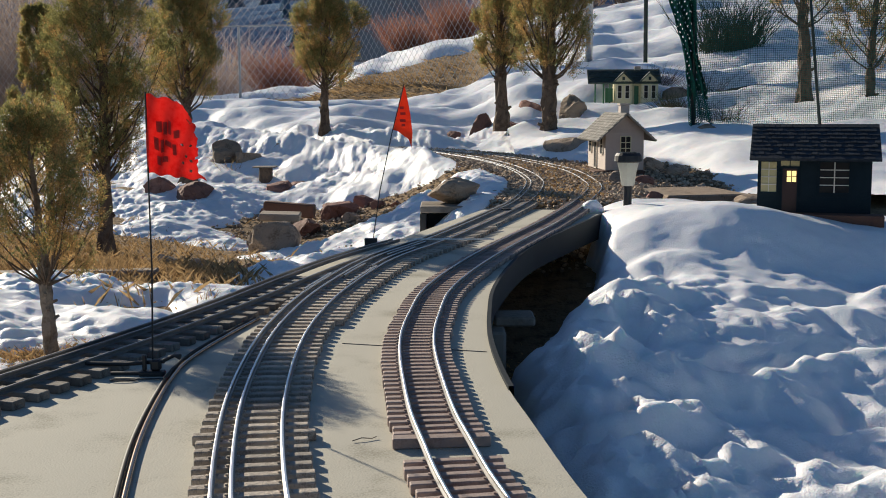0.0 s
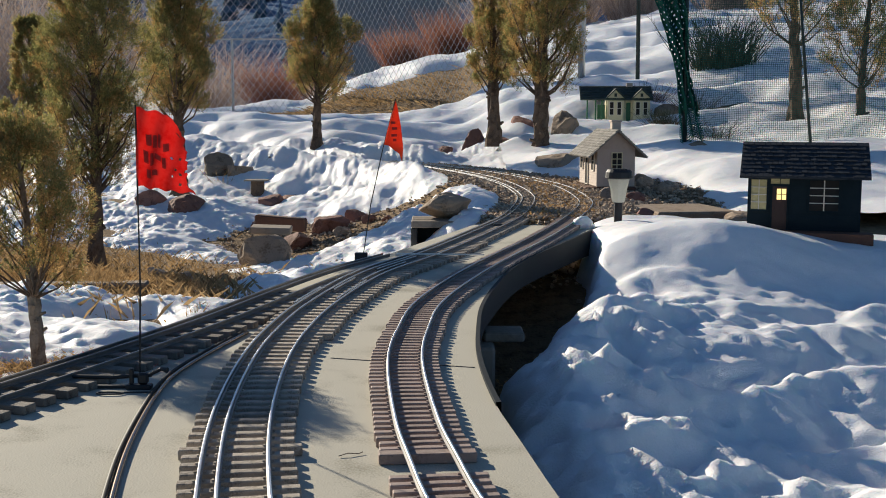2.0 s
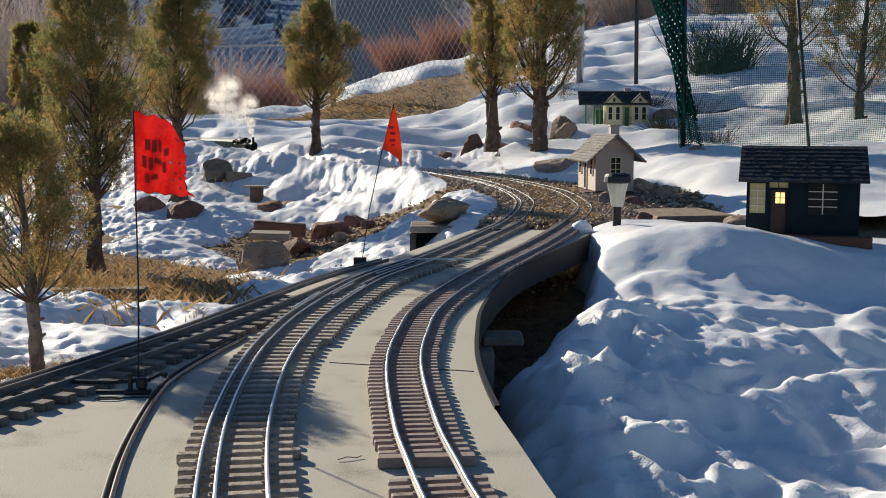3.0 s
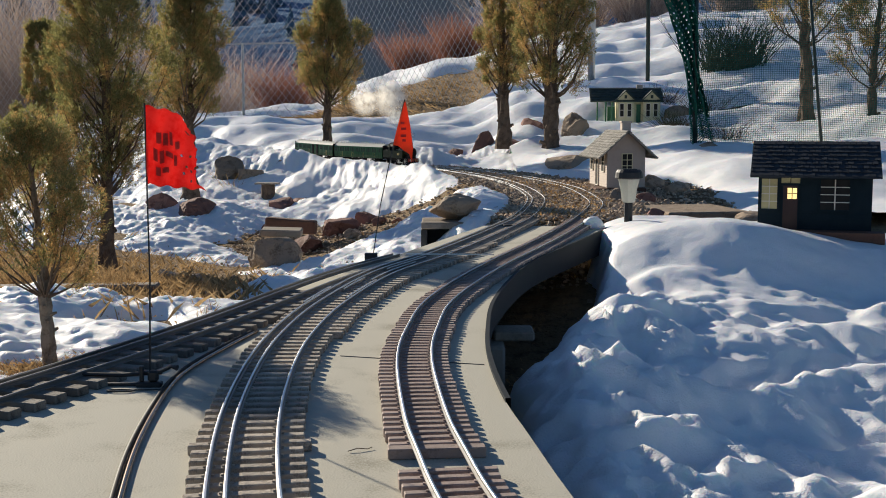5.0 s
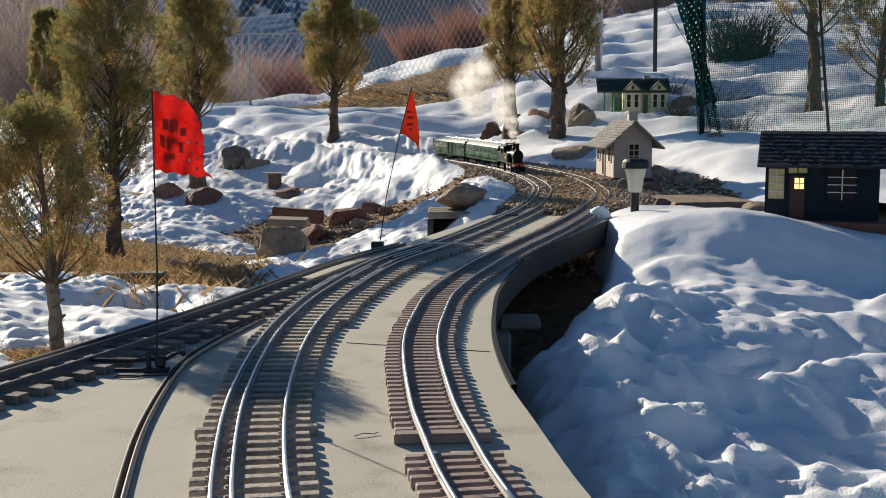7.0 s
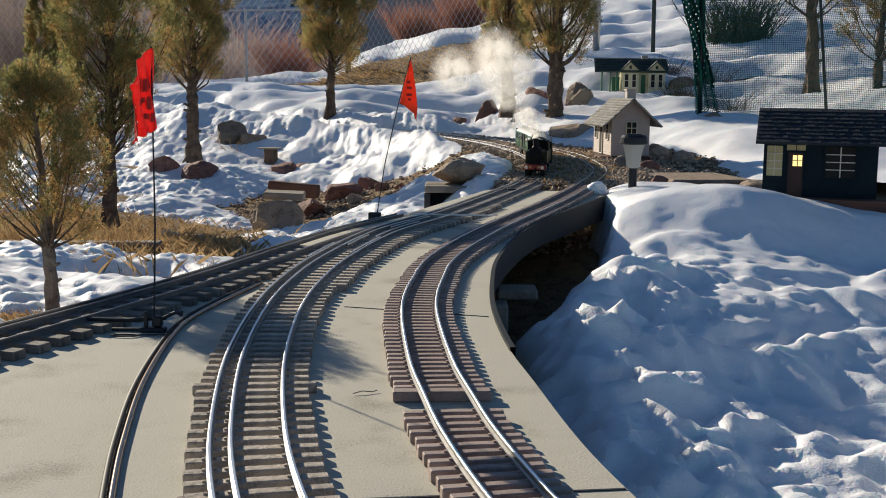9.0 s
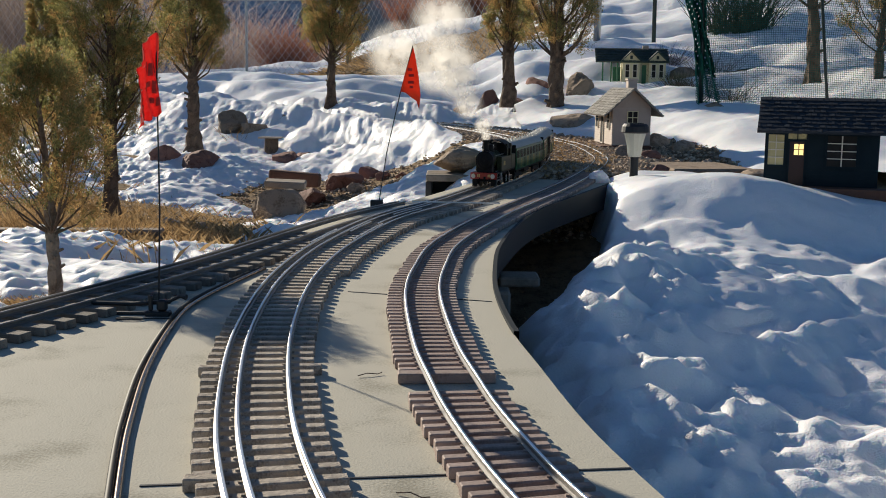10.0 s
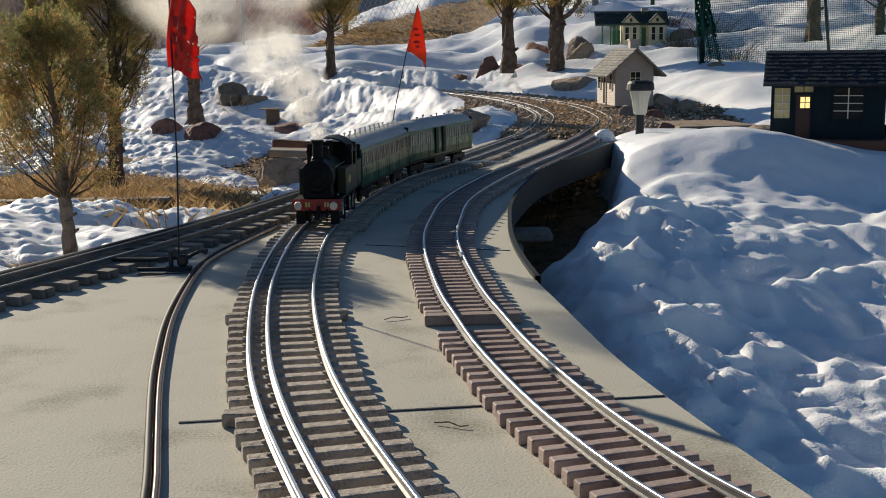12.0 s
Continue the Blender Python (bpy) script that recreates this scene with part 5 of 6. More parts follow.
def build_lamp():
    lamp = empty("solar_lamp", pose(0.417, 2.60, -0.02), "black solar garden lamp with a frosted tapering lens", "garden lamp")
    bm = bmesh.new()
    tube(bm, [(0, 0, -0.03), (0, 0, 0.085)], 0.0095, 14)
    part("post", bm, M_BLACK, lamp, smooth=False)
    bm = bmesh.new()
    n = 24
    rings = []
    for z, r in ((0.082, 0.0125), (0.086, 0.0145), (0.110, 0.0175), (0.135, 0.0235)):
        rings.append([bm.verts.new((math.cos(k * math.tau / n) * r * (1 + 0.04 * (k % 2)), math.sin(k * math.tau / n) * r * (1 + 0.04 * (k % 2)), z)) for k in range(n)])
    for a, b in zip(rings, rings[1:]):
        for k in range(n):
            bm.faces.new((a[k], a[(k + 1) % n], b[(k + 1) % n], b[k]))
    bm.faces.new(rings[0][::-1])
    part("lens", bm, M_LENS, lamp, "frosted ribbed lens")
    bm = bmesh.new()
    tube(bm, [(0, 0, 0.135), (0, 0, 0.1375), (0, 0, 0.150), (0, 0, 0.156)], [0.0255, 0.0315, 0.0300, 0.0255], 20)
    part("cap", bm, M_BLACK, lamp)
    bm = bmesh.new()
    box(bm, -0.016, 0.016, -0.016, 0.016, 0.1562, 0.1575)
    part("solar_panel", bm, M_NAVY, lamp)


build_lamp()


# ---- small things on the deck ----
M_CABLE = material("black_rubber_cable", [(0.010, 0.009, 0.009), (0.018, 0.016, 0.015)], 0.6, 0, 40, 300, 0.05, 0.0005, 0.15)
M_COPPER = material("brown_copper_wire", [(0.16, 0.115, 0.09), (0.26, 0.19, 0.15)], 0.22, 0.9, 40, 300, 0.05, 0.0005, 0.25)


def build_deck_things():
    line = Path([(-0.135, 0.36), (-0.158, 0.49), (-0.176, 0.57), (-0.197, 0.66), (-0.212, 0.73), (-0.236, 0.86), (-0.252, 1.0), (-0.258, 1.12), (-0.243, 1.24), (-0.222, 1.35)])
    for n, (off, mat, r, lab) in enumerate(((-0.0022, M_CABLE, 0.0023, "thick black cable lying along the deck"), (0.0028, M_COPPER, 0.0021, "brown wire lying beside a cable"))):
        c = empty("cable", pose(0, 0, 0), lab, "cable")
        bm = bmesh.new()
        pts = [line.off(line.length * i / 60, off + 0.0004 * math.sin(i * 0.23 + n), r) for i in range(61)]
        tube(bm, pts, r, 8)
        part("sheath", bm, mat, c, smooth=True)
    # joints between the boards of the deck
    joints = ((-0.172, 0.612, 0.108, 0.654), (-0.108, 1.215, 0.045, 1.17), (-0.09, 2.0, 0.06, 2.02))
    for x0, y0, x1, y1 in joints:
        bm = bmesh.new()
        d = Vector((x1 - x0, y1 - y0, 0))
        n = Vector((-d.y, d.x, 0)).normalized() * (0.0011 if y0 < 1 else 0.0004)
        vs = [bm.verts.new(Vector((x0, y0, z)) + s * n + d * k) for z in (-0.004, 0.0007) for k, s in ((0, -1), (1, -1), (1, 1), (0, 1))]
        bm.faces.new(vs[4:])
        for i in range(4):
            bm.faces.new((vs[i], vs[(i + 1) % 4], vs[4 + (i + 1) % 4], vs[4 + i]))
        tagged(link("board_joint", bm, M_BLACK), "dark open joint between two deck boards", "joint", kind="structure")
    # long sleeper with a strap, and the thick end block of the narrow track
    blk = empty("sleeper_block", pose(-0.001, 0.846, 0.0002, 0, 0, 5), "thick brown end block under the narrow track", "block")
    bm = bmesh.new()
    box(bm, -0.0375, 0.0365, -0.006, 0.006, 0, 0.0080, 0.0007)
    part("block", bm, M_TIE_RED, blk)
    strap = empty("sleeper_block", pose(-0.130, 0.607, 0.0002, 0, 0, 2), "short grey wooden stub beside a sleeper", "block")
    bm = bmesh.new()
    box(bm, -0.016, 0.006, -0.005, 0.005, 0, 0.008, 0.0007)
    part("block", bm, M_TIE, strap)
    # the lever that throws the points
    sw = empty("points_lever", pose(-0.285, 1.075, 0.0), "black points lever with a weight beside the track", "points lever")
    bm = bmesh.new()
    box(bm, -0.004, 0.020, -0.005, 0.005, 0.0, 0.005, 0.001)
    box(bm, -0.052, -0.0045, 0.001, 0.007, 0.0, 0.003, 0.0006)
    part("base", bm, M_BLACK, sw)
    bm = bmesh.new()
    tube(bm, [(-0.058, 0.010, 0.010), (-0.02, 0.006, 0.010), (0.0, 0.004, 0.012), (0.02, 0.0, 0.014)], 0.0022, 8)
    part("rod", bm, M_BLACK, sw)
    bm = bmesh.new()
    box(bm, 0.007, 0.017, -0.004, 0.004, 0.005, 0.016, 0.002)
    box(bm, -0.001, 0.003, -0.002, 0.002, 0.005, 0.020, 0.0008)
    part("weight", bm, M_BLACK, sw)
    bm = bmesh.new()
    tube(bm, [(0.018, 0, 0.014), (0.030, -0.002, 0.020), (0.036, -0.004, 0.019)], [0.0018, 0.0018, 0.003], 8)
    part("handle", bm, M_BLACK, sw)
    bm = bmesh.new()
    pts = [(-0.014 + 0.012 * math.cos(a), -0.022 + 0.004 * math.sin(a), 0.0015) for a in (k * math.tau / 20 for k in range(21))]
    tube(bm, [(0.03, -0.018, 0.0015), (0.0, -0.019, 0.0015)] + pts, 0.0008, 6)
    part("wire_loop", bm, M_BLACK, sw)
    # switch rails and check rails of the turnout
    G = 0.01755
    pts = empty("turnout_rails", pose(0, 0, 0), "dull metal crossing and check rails of the points", "rail")
    for a, b, o in ((1.22, 1.40, G - 0.006), (1.30, 1.42, -G + 0.006), (1.18, 1.32, -G - 0.019), (1.40, 1.62, 0.004), (1.52, 1.70, -0.008)):
        sweep_rail("check_rail", MAIN, o, a, b, pts, M_RAIL, RAIL_Z - 0.0004)
    tie = empty("tie_bar", pose(0.035, 2.02, 0.0, 0, 0, -3), "thin metal tie bar across the sleepers", "bar")
    bm = bmesh.new()
    box(bm, -0.10, 0.055, -0.002, 0.002, 0.0125, 0.0145)
    part("bar", bm, M_RAIL, tie)
    bm = bmesh.new()
    box(bm, -0.012, 0.010, -0.006, 0.006, 0.0, 0.012, 0.001)
    m = empty("points_motor", pose(0.145, 2.60, 0.0, 0, 0, 20), "small black points motor beside the track", "motor")
    part("case", bm, M_BLACK, m)
    # a lump of ice at the end of the deck
    ice = link("snow_clump", stone_mesh("ice", 0.05, 0.045, 0.034, 77, M_SNOW), M_SNOW, smooth=True)
    ice.matrix_basis = pose(0.345, 2.63, 0.008, 0, 0, 20)
    tagged(ice, "small melting clump of snow on the deck", "snow")
    cap = link("snow_clump", stone_mesh("ice", 0.045, 0.05, 0.026, 78, M_SNOW), M_SNOW, smooth=True)
    cap.matrix_basis = pose(0.083, 2.815, 0.007, 0, 0, 50)
    tagged(cap, "small clump of snow beside a rock on the timber ledge", "snow")
    for k, (x, y, a) in enumerate(((-0.060, 0.86, 20), (-0.02, 0.60, -30))):
        tw = empty("twig", pose(x, y, 0.0012, 0, 0, a), "thin dry twig lying on the deck", "twig")
        bm = bmesh.new()
        tube(bm, [(-0.010, 0, 0), (-0.002, 0.002, 0.001), (0.006, 0.001, 0), (0.010, 0.003, 0.0005)], 0.0004, 5)
        part("stem", bm, M_BARK, tw)


build_deck_things()


# ---- flags ----
M_FLAG = material("faded_red_flag_cloth", [(0.62, 0.018, 0.012), (0.80, 0.035, 0.022), (0.88, 0.10, 0.07)], 0.6, 0, 45, 260, 0.35, 0.0015, 0.3, trans=0.5)
M_FLAG_WORN = material("grey_worn_print", [(0.30, 0.018, 0.018), (0.50, 0.07, 0.06)], 0.8, 0, 80, 500, 0.2, 0.0008, 0.2, trans=0.3)
M_ORANGE = material("orange_flag_cloth", [(0.78, 0.085, 0.022), (0.88, 0.125, 0.04)], 0.65, 0, 60, 500, 0.2, 0.0008, 0.2, trans=0.45)


def build_flags():
    rnd = random.Random(8)
    f = empty("marker_flag", pose(-0.279, 1.085, 0.0), "tattered faded red flag on a thin wire pole", "flag")
    bm = bmesh.new()
    tube(bm, [(0, 0, 0.0), (0.003, 0, 0.10), (0.003, 0, 0.20), (0.003, 0, 0.268)], 0.0009, 6)
    part("pole", bm, M_BLACK, f, "thin dark wire pole")
    nx, nz = 22, 30
    verts, faces = [], []
    for j in range(nz + 1):
        v = j / nz
        end = 1.0 - 0.07 * abs(noise.noise(Vector((v * 9, 0.3, 0)))) - 0.05 * rnd.random() + (0.16 if v < 0.04 else 0) - (0.35 * max(0, v - 0.72) / 0.28)
        for i in range(nx + 1):
            u = i / nx * end
            fold = 0.0035 * math.sin(u * 7 + v * 3) * u + 0.002 * math.sin(u * 15 - v * 5)
            verts.append((u * 0.0485, fold, -0.074 * (1 - v) - 0.010 * u * (0.6 - v) + 0.012 * u * v * -1.2 + 0.0012 * math.sin(u * 20)))
    for j in range(nz):
        for i in range(nx):
            if i > nx * 0.55 and rnd.random() < 0.05:
                continue
            b = j * (nx + 1) + i
            faces.append((b, b + 1, b + nx + 2, b + nx + 1))
    cloth = data_part("cloth", verts, faces, M_FLAG, f, True, "tattered red cloth")
    mod = cloth.modifiers.new("thick", "SOLIDIFY")
    mod.thickness = 0.0004
    # worn dark print on the cloth: plain bars on both faces
    for k, (u0, u1, v0, v1) in enumerate(((0.20, 0.30, 0.56, 0.70), (0.33, 0.42, 0.52, 0.68), (0.45, 0.50, 0.55, 0.72), (0.55, 0.64, 0.52, 0.62), (0.14, 0.22, 0.32, 0.48), (0.26, 0.34, 0.30, 0.46), (0.37, 0.50, 0.38, 0.45), (0.52, 0.58, 0.30, 0.44), (0.18, 0.27, 0.14, 0.25), (0.30, 0.42, 0.17, 0.24))):
        bm = bmesh.new()
        for sgn in (1, -1):
            n = 6
            rows = []
            for a in range(n + 1):
                u = u0 + (u1 - u0) * a / n
                col = []
                for v in (v0, v1):
                    fold = 0.0035 * math.sin(u * 7 + v * 3) * u + 0.002 * math.sin(u * 15 - v * 5)
                    col.append(bm.verts.new((u * 0.0485, fold + sgn * 0.0009, -0.074 * (1 - v) - 0.010 * u * (0.6 - v) - 0.0144 * u * v + 0.0012 * math.sin(u * 20))))
                rows.append(col)
            for a, b in zip(rows, rows[1:]):
                bm.faces.new((a[0], b[0], b[1], a[1]))
        part("print", bm, M_FLAG_WORN, cloth)
    g = empty("marker_flag", pose(-0.128, 2.02, 0.0), "orange pennant on a leaning wire pole in the snow", "flag")
    bm = bmesh.new()
    tube(bm, [(0, 0, -0.02), (0.018, 0, 0.10), (0.040, 0, 0.20), (0.062, 0, 0.285)], 0.0010, 6)
    part("pole", bm, M_BLACK, g, "thin dark wire pole")
    bm = bmesh.new()
    box(bm, -0.010, 0.012, -0.008, 0.008, -0.005, 0.016, 0.001)
    part("base", bm, M_BLACK, g)
    outline = [(0.062, 0.284), (0.066, 0.268), (0.072, 0.235), (0.076, 0.200), (0.074, 0.175), (0.069, 0.190), (0.060, 0.196), (0.050, 0.204), (0.041, 0.206), (0.048, 0.235), (0.056, 0.262)]
    bm = bmesh.new()
    prism(bm, [(x - 0.062, z - 0.284) for x, z in outline], -0.0004, 0.0004, "y")
    pen = part("pennant", bm, M_ORANGE, g, "orange pennant cloth")
    pen.matrix_basis = pose(0.062, 0, 0.284)
    for k, (x, z, w) in enumerate(((-0.006, -0.040, 0.007), (-0.005, -0.050, 0.009), (-0.006, -0.062, 0.010), (-0.003, -0.070, 0.006))):
        bm = bmesh.new()
        box(bm, x - 0.002, x - 0.002 + w, -0.0009, -0.0005, z - 0.0022, z + 0.0022)
        part("print", bm, M_FLAG_WORN, pen)
    return cloth, pen


FLAG_CLOTH, PENNANT = build_flags()


# ---- gravel, leaves and dry grass: nobody could count them ----
M_LEAVES = material("fallen_leaves", [(0.20, 0.10, 0.04), (0.38, 0.22, 0.09), (0.50, 0.33, 0.15)], 0.85, 0, 40, 200, 0.1, 0.001, 0.2, vary=0.45, trans=0.2)
M_GRASS = material("dead_grass", [(0.20, 0.12, 0.05), (0.34, 0.22, 0.10), (0.44, 0.30, 0.15)], 0.85, 0, 40, 200, 0, 0.001, 0.2, vary=0.4, trans=0.3)


def scatter_gravel():
    rnd = np.random.RandomState(12)
    spots = []
    while len(spots) < 15000:
        if rnd.rand() < 0.62:
            p = (MAIN, SIDE)[rnd.randint(2)]
            s = rnd.uniform(2.25, 4.75)
            q = p.off(s, rnd.normal() * 0.085)
            spots.append((q.x, q.y))
        elif rnd.rand() < 0.45:
            spots.append((rnd.normal(0.58, 0.16), rnd.normal(3.5, 0.45)))
        elif rnd.rand() < 0.5:
            spots.append((rnd.normal(0.62, 0.12), rnd.normal(2.85, 0.18)))
        else:
            spots.append((rnd.normal(-0.38, 0.22), rnd.normal(3.9, 0.35)))
    xs, ys = np.array(spots).T
    zs = ground_z(xs, ys)
    verts, faces = [], []
    base = np.array([(1, 0, 0), (-1, 0, 0), (0, 1, 0), (0, -1, 0), (0, 0, 1), (0, 0, -1)], float)
    tris = [(0, 2, 4), (2, 1, 4), (1, 3, 4), (3, 0, 4), (2, 0, 5), (1, 2, 5), (3, 1, 5), (0, 3, 5)]
    for x, y, z in zip(xs, ys, zs):
        r = rnd.uniform(0.0035, 0.0105)
        b = len(verts)
        m = Euler(rnd.uniform(0, 6.28, 3)).to_matrix()
        for c in base * rnd.uniform(0.55, 1.2, (6, 1)):
            v = m @ Vector(c)
            verts.append((x + v.x * r, y + v.y * r, z + 0.004 + v.z * r * 0.7))
        faces += [tuple(b + i for i in t) for t in tris]
    tagged(data_part("gravel", verts, faces, M_GRAVEL), "loose brown gravel and bark around the rails", "gravel", kind="stuff")
    # leaf litter
    verts, faces = [], []
    for k in range(7000):
        u = rnd.rand()
        if u < 0.28:
            q = MAIN.off(rnd.uniform(2.3, 3.6), rnd.uniform(0.02, 0.2)) if rnd.rand() < 0.5 else SIDE.off(rnd.uniform(2.3, 4.2), rnd.uniform(-0.13, 0.02))
            x, y = q.x, q.y
        elif u < 0.45:
            x, y = rnd.normal(0.13, 0.05), rnd.normal(1.75, 0.12)
        elif u < 0.75:
            x, y = rnd.normal(-0.95, 0.22), rnd.normal(3.0, 0.35)
        elif u < 0.9:
            x, y = rnd.normal(-0.72, 0.22), rnd.normal(2.25, 0.15)
        else:
            x, y = rnd.normal(-0.62, 0.12), rnd.normal(1.45, 0.12)
        z = ground_at(x, y) + rnd.uniform(0.002, 0.012)
        r = rnd.uniform(0.0025, 0.0065)
        m = Euler((rnd.normal() * 0.6, rnd.normal() * 0.6, rnd.uniform(0, 6.28))).to_matrix()
        b = len(verts)
        for c in ((-1, 0, 0), (0, -0.45, 0.15), (1, 0, 0.05), (0, 0.45, 0.15)):
            v = m @ Vector(c)
            verts.append((x + v.x * r, y + v.y * r, z + v.z * r))
        faces += [(b, b + 1, b + 2), (b, b + 2, b + 3)]
    tagged(data_part("leaf_litter", verts, faces, M_LEAVES), "dry brown fallen leaves on the ground", "leaves", kind="stuff")
    # dead grass
    verts, faces = [], []
    for k in range(15000):
        u = rnd.rand()
        if u < 0.30:
            x, y, hh = rnd.normal(-0.62, 0.10), rnd.normal(1.50, 0.08), 0.018
        elif u < 0.62:
            x, y, hh = rnd.normal(-0.72, 0.16), rnd.normal(2.35, 0.14), 0.05
        elif u < 0.80:
            x, y, hh = rnd.normal(-1.0, 0.25), rnd.normal(3.0, 0.30), 0.03
        else:
            x, y, hh = rnd.normal(-0.45, 0.55), rnd.normal(8.1, 0.40), 0.028
        z = ground_at(x, y) - 0.004
        a, lean = rnd.uniform(0, 6.28), rnd.uniform(0.2, 1.3) * (1 if y < 6 else 3)
        h = hh * rnd.uniform(0.4, 1.2)
        d = np.array([math.cos(a) * lean, math.sin(a) * lean, 1.0]) * h
        w = 0.0005 if y < 1.9 else 0.0008 if y < 6 else 0.0022
        b = len(verts)
        verts += [(x - w, y, z), (x + w, y, z), (x + d[0] * 0.5 + w * 0.7, y + d[1] * 0.5, z + d[2] * 0.62), (x + d[0], y + d[1], z + d[2] * 0.9)]
        faces += [(b, b + 1, b + 2), (b, b + 2, b + 3)]
    tagged(data_part("dead_grass", verts, faces, M_GRASS), "tangled dead grass poking through snow", "grass", kind="stuff")


scatter_gravel()
M_DARK_SHRUB = material("dark_evergreen", [(0.05, 0.062, 0.04), (0.095, 0.11, 0.07)], 0.9, 0, 4, 60, 0, 0, 0.1, vary=0.3)
twig_bush("shrub", 1.62, 6.6, ground_at(1.62, 6.6) - 0.02, 0.5, 0.36, 330, M_DARK_SHRUB, "dense dark green shrub behind the netting", 78, 0.9)
twig_bush("shrub", 1.05, 5.35, ground_at(1.05, 5.35) - 0.02, 0.12, 0.12, 200, M_DARK_SHRUB, "low dark evergreen shrub in snow", 79, 1.2)
for k, (x, y, w, h, n) in enumerate(((1.02, 4.9, 0.10, 0.12, 90), (1.15, 4.7, 0.12, 0.12, 90), (1.1, 5.9, 0.12, 0.16, 120), (1.25, 5.6, 0.15, 0.16, 120), (-0.86, 2.35, 0.12, 0.10, 80), (-0.66, 2.28, 0.10, 0.09, 80), (-0.42, 2.0, 0.03, 0.05, 16), (-0.88, 4.75, 0.04, 0.1, 14))):
    twig_bush("shrub", x, y, ground_at(x, y) - 0.01, w, h, n, M_GRASS if x < 0 else M_BARK, "low dry bare shrub among stones", 80 + k, 1.3)


# ---- the train ----
M_LOCO = material("satin_black_engine_paint", [(0.004, 0.004, 0.004), (0.009, 0.009, 0.009)], 0.5, 0, 60, 400, 0.06, 0.0004, 0.15)
M_LOCO_GREEN = material("olive_green_engine_paint", [(0.016, 0.022, 0.009), (0.026, 0.033, 0.013)], 0.4, 0, 60, 400, 0.05, 0.0004, 0.25)
M_BEAM = material("red_buffer_beam", [(0.30, 0.025, 0.015), (0.38, 0.035, 0.02)], 0.45, 0, 60, 400, 0.05, 0.0004)
M_COACH = material("green_coach_paint", [(0.012, 0.070, 0.028), (0.022, 0.105, 0.042)], 0.3, 0, 50, 400, 0.04, 0.0004, 0.25)
M_ROOF = material("pale_grey_coach_roof", [(0.38, 0.38, 0.35), (0.48, 0.48, 0.44)], 0.6, 0, 40, 300, 0.1, 0.0004)
M_GOLD = material("gold_lettering", [(0.62, 0.46, 0.14), (0.70, 0.54, 0.20)], 0.5, 0.3)
M_BUFFER = material("bright_steel", [(0.55, 0.53, 0.50), (0.66, 0.64, 0.60)], 0.3, 0.9)
M_DARK_GLASS = material("dark_coach_glass", [(0.015, 0.018, 0.018), (0.03, 0.035, 0.035)], 0.12, 0, 30, 300, 0, 0, 0.35)


def cyl_y(bm, x, z, y0, y1, r0, r1=None, sides=20):
    tube(bm, [(x, y0, z), (x, y1, z)], [r0, r0 if r1 is None else r1], sides)


def cyl_x(bm, x0, x1, y, z, r, sides=16):
    tube(bm, [(x0, y, z), (x1, y, z)], r, sides)


def wheel(parent, x, y, r, spokes=10):
    w = 0.0035
    s = 1 if x > 0 else -1
    bm = bmesh.new()
    cyl_x(bm, x - w / 2, x + w / 2, y, r, r * 0.97, 20)
    cyl_x(bm, x - s * w * 0.5 - 0.0009, x - s * w * 0.5 + 0.0009, y, r, r * 1.06, 20)
    wh = part("wheel", bm, M_LOCO, parent)
    bm = bmesh.new()
    for k in range(spokes):
        a = k * math.tau / spokes
        tube(bm, [(x + s * w * 0.55, y, r), (x + s * w * 0.55, y + math.cos(a) * r * 0.85, r + math.sin(a) * r * 0.85)], r * 0.055, 4)
    cyl_x(bm, x, x + s * (w * 0.5 + 0.0014), y, r, r * 0.22, 10)
    part("spokes", bm, M_BUFFER, wh)
    return wh


